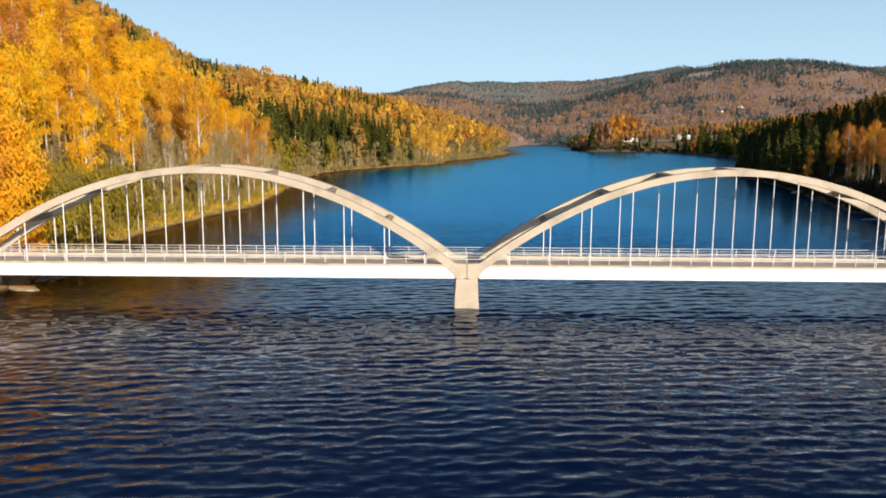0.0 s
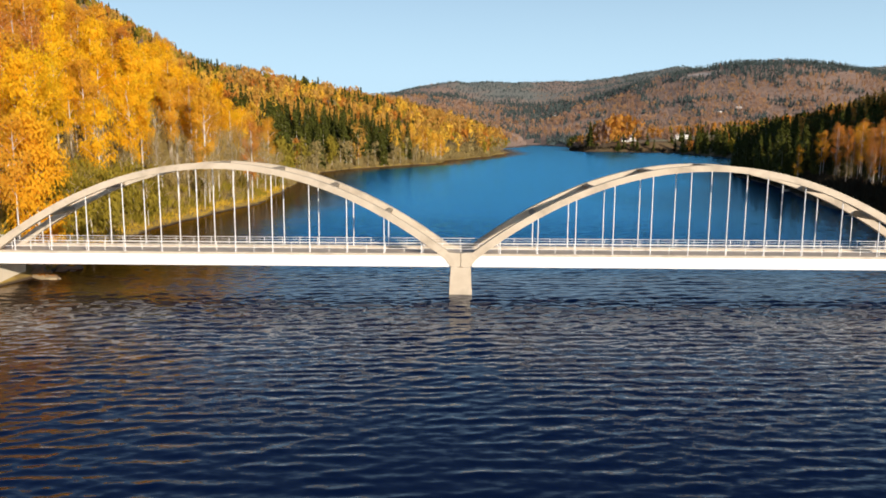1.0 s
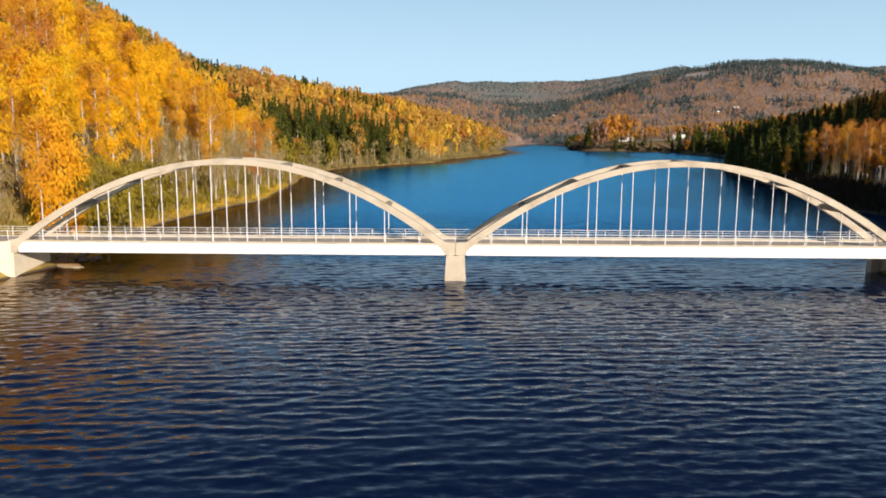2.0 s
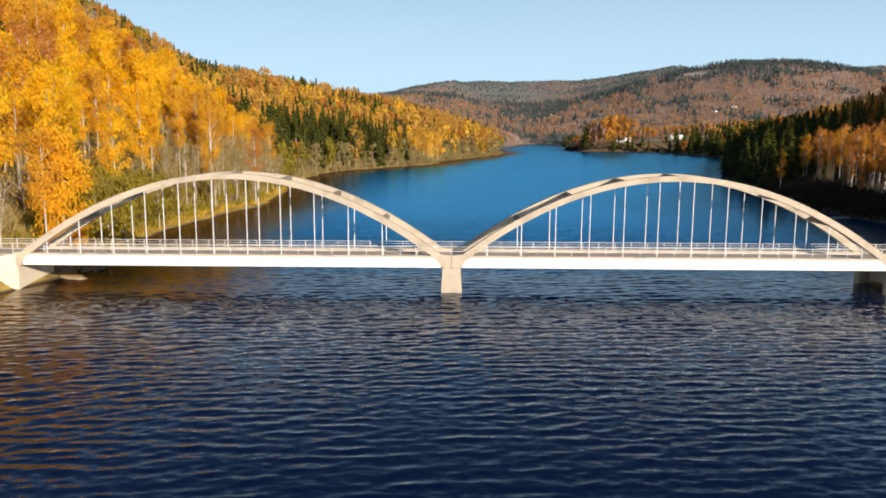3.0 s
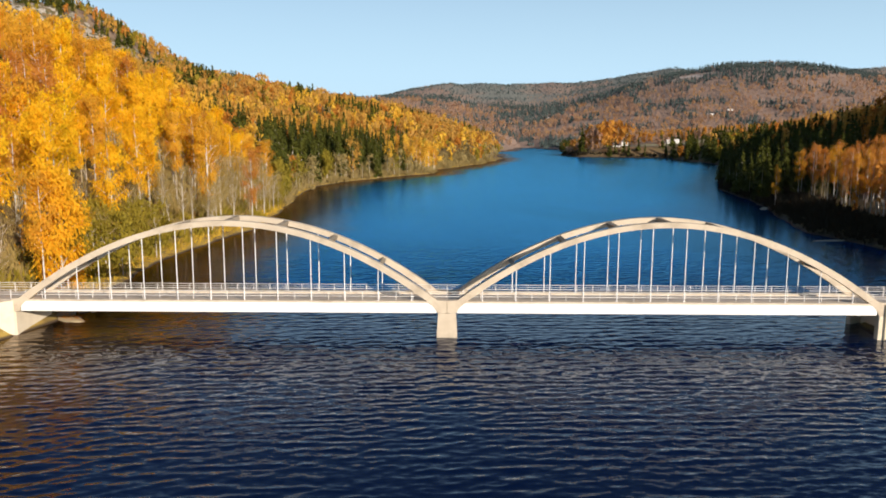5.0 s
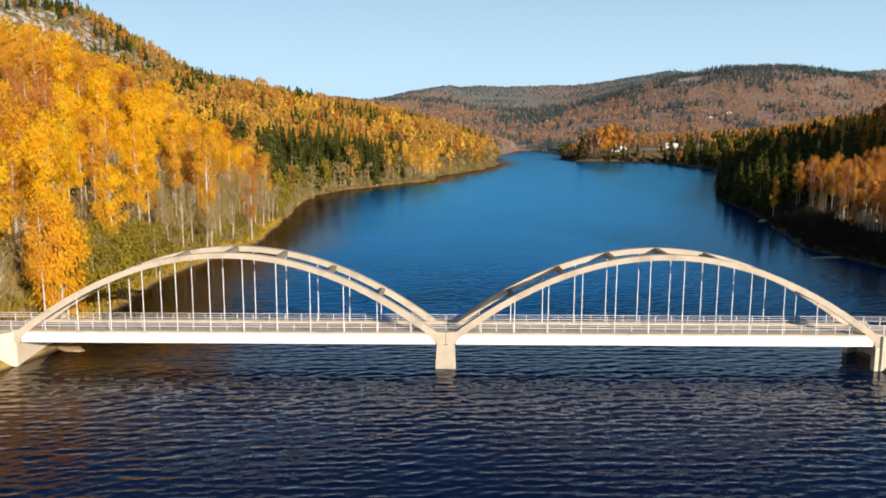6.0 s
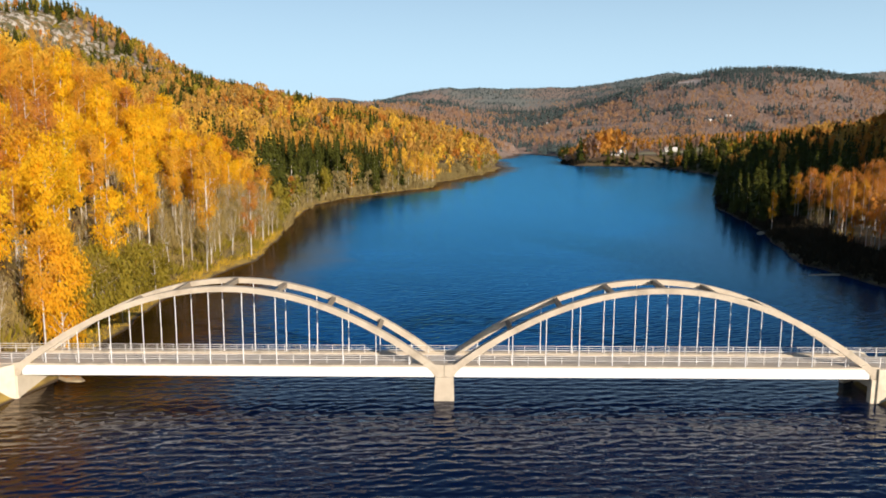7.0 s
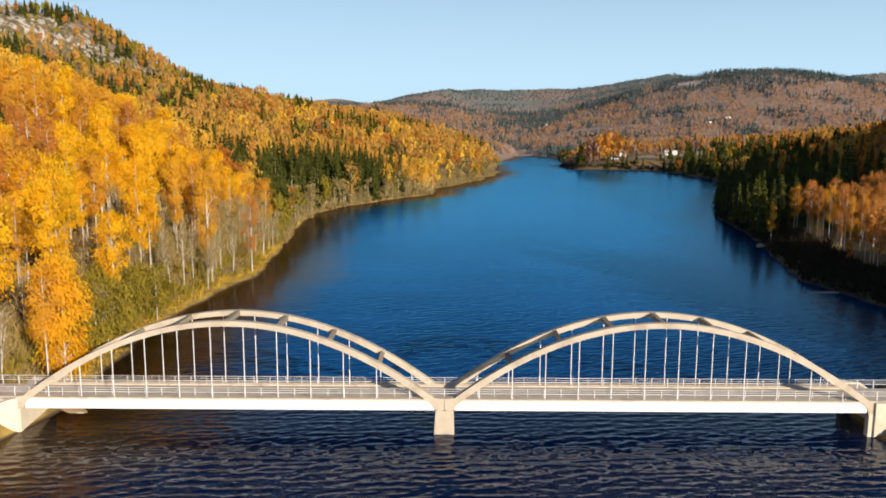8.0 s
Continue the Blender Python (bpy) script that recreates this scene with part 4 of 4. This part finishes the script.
make_near_trees()


def make_forest(name, label, areas, models, grow, tints=None):
    """Woods whose trees are not told apart one by one: one joined mesh for the leaves of a kind, one for the stems."""
    leaf_v, leaf_f, wood_v, wood_f, at = {}, {}, [], [], {}
    wood_at = 0
    for seed, x0, x1, y0, y1, gap in areas:
        x, y, z, kind, size, rng = stand(seed, x0, x1, y0, y1, gap, areas is SIDE_WOODS)
        for k in range(len(x)):
            key = KINDS[kind[k]]
            wood, leaves = models[key][k % len(models[key])]
            a = rng.uniform(0, 2 * math.pi)
            c, s = math.cos(a), math.sin(a)
            turn = np.array([[c, s, 0], [-s, c, 0], [0, 0, 1]]) * size[k] * grow
            move = np.array([x[k], y[k], z[k] - 0.2])
            leaf_v.setdefault(key, []).append(leaves[0] @ turn + move)
            leaf_f.setdefault(key, []).append(leaves[1] + at.get(key, 0))
            at[key] = at.get(key, 0) + len(leaves[0])
            if wood is not None:
                wood_v.append(wood[0] @ turn + move)
                wood_f.append(wood[1] + wood_at)
                wood_at += len(wood[0])
    for key in leaf_v:
        mesh = array_mesh(name, np.concatenate(leaf_v[key]), np.concatenate(leaf_f[key]))
        words = {"yellow": "yellow birch crowns", "orange": "orange birch crowns", "russet": "russet birch crowns", "olive": "olive-green leafy crowns", "bare": "leafless grey-brown trees", "spruce": "dark green spruces"}[key]
        tagged(link_mesh(name, mesh, (tints or LEAVES)[key]), words + label, "forest", kind="stuff")
    if wood_v:
        tagged(link_mesh(name + "_stems", array_mesh(name + "_stems", np.concatenate(wood_v), np.concatenate(wood_f)), GREY_BARK), "pale and grey tree stems" + label, "forest", kind="stuff")


# woods on both banks on the near side and to the sides of the bridge
# mostly out of view; added to shade the right bank and fill reflections
SIDE_WOODS = ((31, -130, -58, -120, -6, 6.0), (32, 105, 190, -90, -20, 7.0), (33, 78, 190, 12, 100, 5.6))


def woods(n, size, stems=True, seed=0, wide=1.0):
    out = {}
    for k, (kind, h, w) in enumerate((("yellow", 18, 7.4), ("orange", 17, 7.0), ("russet", 15, 5.6), ("olive", 12, 6.4), ("spruce", 18, 5.4), ("bare", 11, 5.4))):
        rows = []
        w *= wide
        for i in range(5):
            if kind == "spruce":
                wood, leaves = conifer(seed + 10 * k + i, h, w, int(n * 1.7), size * 0.8)
            else:
                wood, leaves = broadleaf(seed + 10 * k + i, h, w, n if kind != "bare" else int(n * 0.6), size * (1 if kind != "bare" else 0.75), 0.33, 9, loose=0.2)
            t = np.linspace(0, 1, 3)
            rows.append((tubes([(np.c_[t * 0, t * 0, t * h * 0.8], 0.012 * h * (1 - 0.8 * t))], 3) if stems else None, leaves))
        out[kind] = rows
    return out


make_forest("hillside_forest", " on the slopes beyond the bridge", ((21, -330, 60, 150, 430, 5.7), (22, 75, 330, 172, 430, 6.2), (25, -180, -103, 9, 150, 5.4), (29, 150, 175, 100, 172, 5.8)), woods(265, 1.27), 1.0, HILL_LEAVES)
make_forest("bank_forest", " on the banks beside the bridge", SIDE_WOODS, woods(90, 2.2, True, 50), 1.0)
make_forest("lakeside_forest", " along the lake and up the hills", ((23, -760, 60, 430, 1300, 11.2), (24, 190, 820, 430, 740, 10.5), ), woods(58, 3.0, False, 300, 1.2), 1.06, LAKE_LEAVES)
make_forest("village_forest", " round the village at the lake's far end", ((26, 140, 820, 740, 1300, 11.0),), woods(50, 3.3, False, 400, 1.3), 0.84, VILLAGE_LEAVES)
make_forest("far_forest", " on the far hills", ((27, -900, 1700, 1300, 2250, 12.6),), woods(20, 6.0, False, 600, 1.9), 0.70, HAZY_LEAVES)
make_forest("ridge_forest", " on the far ridge", ((28, -900, 2300, 2250, 2950, 14.5),), woods(9, 15.0, False, 700, 4.4), 0.25, HAZY_LEAVES)


# ---- brush and grass along the shores ----


def make_brush(name, label, material, seed, x0, x1, y0, y1, gap, depth, height, count, slim, side=-1, start=0.4):
    """Upright sprays gathered in low bushes, in a belt of the given depth along a shore."""
    rng = np.random.default_rng(seed)
    gx, gy = np.meshgrid(np.arange(x0, x1, gap), np.arange(y0, y1, gap))
    x = (gx + rng.uniform(-0.5, 0.5, gx.shape) * gap).ravel()
    y = (gy + rng.uniform(-0.5, 0.5, gy.shape) * gap).ravel()
    dl, dr = shores(x, y)
    d = dl if side < 0 else dr
    keep = (d > start) & (d < depth * (0.75 + 0.35 * rough_field(x, y, 11))) & ~((y > -3) & (y < 8) & (np.abs(x) < 140)) & (np.abs(x) < 0.66 * (y + 88) + 8)
    x, y, d = x[keep], y[keep], d[keep]
    z = ground_height(x, y)
    n = len(x)
    tall = height * rng.uniform(0.45, 1.15, n) * (0.45 + 0.55 * np.clip(d / (0.5 * depth), 0, 1))
    k = np.repeat(np.arange(n), count)
    r = gap * 0.62
    a, q = rng.uniform(0, 2 * math.pi, len(k)), np.sqrt(rng.uniform(0, 1, len(k)))
    way = np.c_[np.cos(a) * q * 0.55, np.sin(a) * q * 0.55, np.ones(len(k))] + rng.normal(0, 0.16, (len(k), 3))
    long = tall[k] * rng.uniform(0.3, 0.62, len(k))
    lift = tall[k] * rng.uniform(0.15, 0.62, len(k)) * (1 - 0.5 * q)
    p = np.c_[x[k] + np.cos(a) * q * r, y[k] + np.sin(a) * q * r, z[k] + lift]
    across = np.cross(way, any_way(rng, len(k)))
    across /= np.linalg.norm(across, axis=1, keepdims=True) + 1e-9
    v, f = tris(p, across * (long * slim)[:, None], way * long[:, None])
    tagged(link_mesh(name, array_mesh(name, v, f), material), label, "undergrowth", kind="stuff")


make_brush("shore_brush", "leafless tan brush along the lake shore", TWIG, 41, -85, -40, 9, 150, 1.5, 24, 3.0, 30, 0.09, start=3.2)
make_brush("shore_bushes", "olive and yellowing bushes along the lake shore", OLIVE, 42, -75, -40, 9, 150, 3.4, 13, 3.2, 60, 0.16, start=2.5)
make_brush("shore_grass", "dry yellow grass at the water's edge", GRASS, 43, -64, -40, 9, 240, 0.75, 5.5, 1.3, 8, 0.13)
make_brush("point_brush", "leafless tan brush on the wooded point", THICKET, 44, -80, 60, 150, 600, 2.8, 26, 7.5, 26, 0.13)
make_brush("point_grass", "dry yellow grass at the water's edge", GRASS, 45, -80, 60, 240, 600, 1.7, 3.0, 1.2, 6, 0.16)
# right-bank brush, darkened by colour in place of shade
make_brush("bank_brush", "low brush on the right bank, coloured dark for shade", SHADE_BRUSH, 46, 60, 150, 20, 320, 2.0, 17, 4.6, 34, 0.15, 1)


# ---- houses at the far end of the lake ----


def make_house(x, y, turn, long, wide, tall, walls, roof_material, label):
    """A gabled house with overhanging roof, windows and a door, standing on the ground."""
    z = float(ground_height(x, y)) - 0.6
    house = tagged(new("house"), label, "house", "houses by the lake")
    house.matrix_basis = pose(x, y, z, 0, 0, turn)
    top = tall + 0.42 * wide
    bm = prism([(-wide / 2, 0), (wide / 2, 0), (wide / 2, tall), (0, top), (-wide / 2, tall)], -long / 2, long / 2)
    bm.transform(Matrix.Rotation(radians(90), 4, "Z"))
    part("wall", bm, walls, house)
    over = 0.5
    drop = 0.42 * 2 * over
    bm = prism([(-wide / 2 - over, tall - drop / 2), (0, top + 0.02), (wide / 2 + over, tall - drop / 2), (wide / 2 + over, tall - drop / 2 + 0.3), (0, top + 0.34), (-wide / 2 - over, tall - drop / 2 + 0.3)], -long / 2 - over, long / 2 + over)
    bm.transform(Matrix.Rotation(radians(90), 4, "Z"))
    roof = part("roof", bm, roof_material, house)
    part("chimney", box((-0.4, -0.9, top - 0.8), (0.4, -0.1, top + 1.1), 0.04), CONCRETE, roof)
    count = max(2, int(long / 2.8))
    for k in range(count):
        wx = -long / 2 + (k + 0.5) * long / count
        if k == count // 2:
            part("door", box((wx - 0.5, -wide / 2 - 0.06, 0.5), (wx + 0.5, -wide / 2 + 0.02, 2.6)), ROOF_DARK, house)
            continue
        frame_part = part("window", box((wx - 0.65, -wide / 2 - 0.07, 1.5), (wx + 0.65, -wide / 2 + 0.02, 2.8)), HOUSE_WHITE, house)
        part("pane", box((wx - 0.5, -wide / 2 - 0.09, 1.65), (wx + 0.5, -wide / 2 - 0.05, 2.65)), PANE, frame_part)


RED_BOARDS = surface("red boards", (0.30, 0.06, 0.04), (0.36, 0.08, 0.05), (0.2, 0.05, 0.04), 1, 8, 0.8, 0.01)
make_house(240, 965, 10, 9, 8, 5.2, HOUSE_WHITE, ROOF_DARK, "white two-storey wooden house with a dark roof")
make_house(290, 905, -6, 15, 7, 3.0, HOUSE_WHITE, ZINC, "long low white building with a pale roof")
make_house(190, 783, 4, 8, 5, 2.4, HOUSE_WHITE, ROOF_DARK, "small white boathouse at the water's edge")
make_house(268, 880, 15, 9, 6, 2.8, RED_BOARDS, ROOF_DARK, "small red wooden barn beside a field")
make_house(262, 1950, -10, 12, 9, 6, HOUSE_WHITE, ROOF_DARK, "white wooden house on the far hillside")
make_house(330, 1960, 12, 10, 8, 4, RED_BOARDS, ROOF_DARK, "red wooden house on the far hillside")
make_house(590, 1640, 5, 14, 9, 5, HOUSE_WHITE, ROOF_DARK, "white wooden house on the far hillside")
make_house(640, 1660, -14, 11, 8, 5, HOUSE_WHITE, ROOF_DARK, "white wooden house on the far hillside")


# ---- stones and gravel at the water's edge ----


def make_stones(name, label, seed, places, material):
    """Rough boulders, each a lumpy ball with flattened facets, joined."""
    rng = np.random.default_rng(seed)
    bm = bmesh.new()
    for x, y, r in places:
        made = bmesh.ops.create_icosphere(bm, subdivisions=2, radius=1)["verts"]
        squash = rng.uniform(0.6, 1.2, 3) * (1.2, 1.0, 0.7)
        shift = rng.uniform(0, 50, 3)
        z = max(float(ground_height(x, y)), -0.15)
        for v in made:
            k = 1 + 0.28 * noise.noise(Vector(v.co) * 1.7 + Vector(shift))
            v.co = Vector((x + v.co.x * r * k * squash[0], y + v.co.y * r * k * squash[1], z + v.co.z * r * k * squash[2]))
    tagged(part(name, bm, material, None), label, "stones", kind="stuff")


rocks = np.random.default_rng(7)
make_stones("shore_stones", "brown boulders on the shore beside the abutment", 8, [(-45.6 + rocks.uniform(-1.6, 2.6), 7.8 + rocks.uniform(-0.6, 4.5), rocks.uniform(0.25, 0.8)) for k in range(26)] + [(-48.5 - rocks.uniform(0, 4), -3.0 - rocks.uniform(0, 3.5), rocks.uniform(0.2, 0.6)) for k in range(30)], ROCK)
make_stones("bank_stones", "brown boulders at the foot of the embankment", 9, [(48.4 + rocks.uniform(0, 6), -1.6 - rocks.uniform(0, 2.5), rocks.uniform(0.25, 0.7)) for k in range(26)], ROCK)


def make_bank_tuft(x, y, long, wide, tall):
    """A low hump of earth and stones under the bridge, grown over with dead russet bracken."""
    rng = np.random.default_rng(33)
    tuft = tagged(new("bracken_hump"), "low earth hump with dead russet bracken under the bridge", "undergrowth")
    bm = bmesh.new()
    made = bmesh.ops.create_icosphere(bm, subdivisions=3, radius=1)["verts"]
    for v in made:
        k = 1 + 0.25 * noise.noise(Vector(v.co) * 2.1 + Vector((4, 1, 9)))
        v.co = Vector((v.co.x * long * k, v.co.y * wide * k, v.co.z * tall * k))
    part("earth", bm, GRAVEL, tuft)
    n = 420
    a, q = rng.uniform(0, 2 * math.pi, n), np.sqrt(rng.uniform(0, 1, n))
    p = np.c_[np.cos(a) * q * long * 0.95, np.sin(a) * q * wide * 0.95, tall * np.sqrt(1 - 0.9 * q * q) - 0.05]
    way = np.c_[np.cos(a) * 0.9, np.sin(a) * 0.9, np.ones(n)] + rng.normal(0, 0.45, (n, 3))
    side = np.cross(way, any_way(rng, n))
    size = (rng.uniform(0.15, 0.6, n) * (1.15 - q))[:, None]
    link_mesh("bracken", array_mesh("bracken", *tris(p, side * size * 0.14, way * size)), AMBER, tuft)
    tuft.matrix_basis = pose(x, y, 0.0, 0, 0, -28)


make_bank_tuft(-44.3, 6.4, 2.4, 0.9, 0.34)


def make_bar(x, y, turn, long, wide):
    """A low spit of pale gravel, just out of the water."""
    rng = np.random.default_rng(int(x * 10))
    bm = bmesh.new()
    rows = []
    for i in range(25):
        u = i / 24 * 2 - 1
        half = wide * math.sqrt(max(0.0, 1 - u * u)) * rng.uniform(0.75, 1.15) + 0.02
        rows.append([bm.verts.new((u * long, v * half, 0.22 * (1 - u * u) * (1 - v * v) - 0.04)) for v in (-1, -0.5, 0, 0.5, 1)])
    for a, b in zip(rows, rows[1:]):
        for k in range(4):
            bm.faces.new((a[k], b[k], b[k + 1], a[k + 1]))
    bm.transform(pose(x, y, 0.03, 0, 0, turn))
    tagged(part("gravel_bar", bm, GRAVEL, None), "low pale gravel spit in the lake shallows", "gravel", kind="structure")


# the far shore's shade is in this thicket's colour
make_brush("far_shore_brush", "thicket along the far shore, coloured dark for shade", SHADE_BRUSH, 48, 138, 420, 700, 960, 4.0, 20, 6.0, 30, 0.22, 1)
make_bar(97.5, 152, 62, 6.5, 1.3)
make_bar(81.5, 78.5, 8, 5.0, 1.0)
make_brush("meadow_grass", "dry golden grass among the birches", GRASS, 47, 85, 150, 92, 140, 0.9, 26, 0.6, 7, 0.13, 1, start=15)
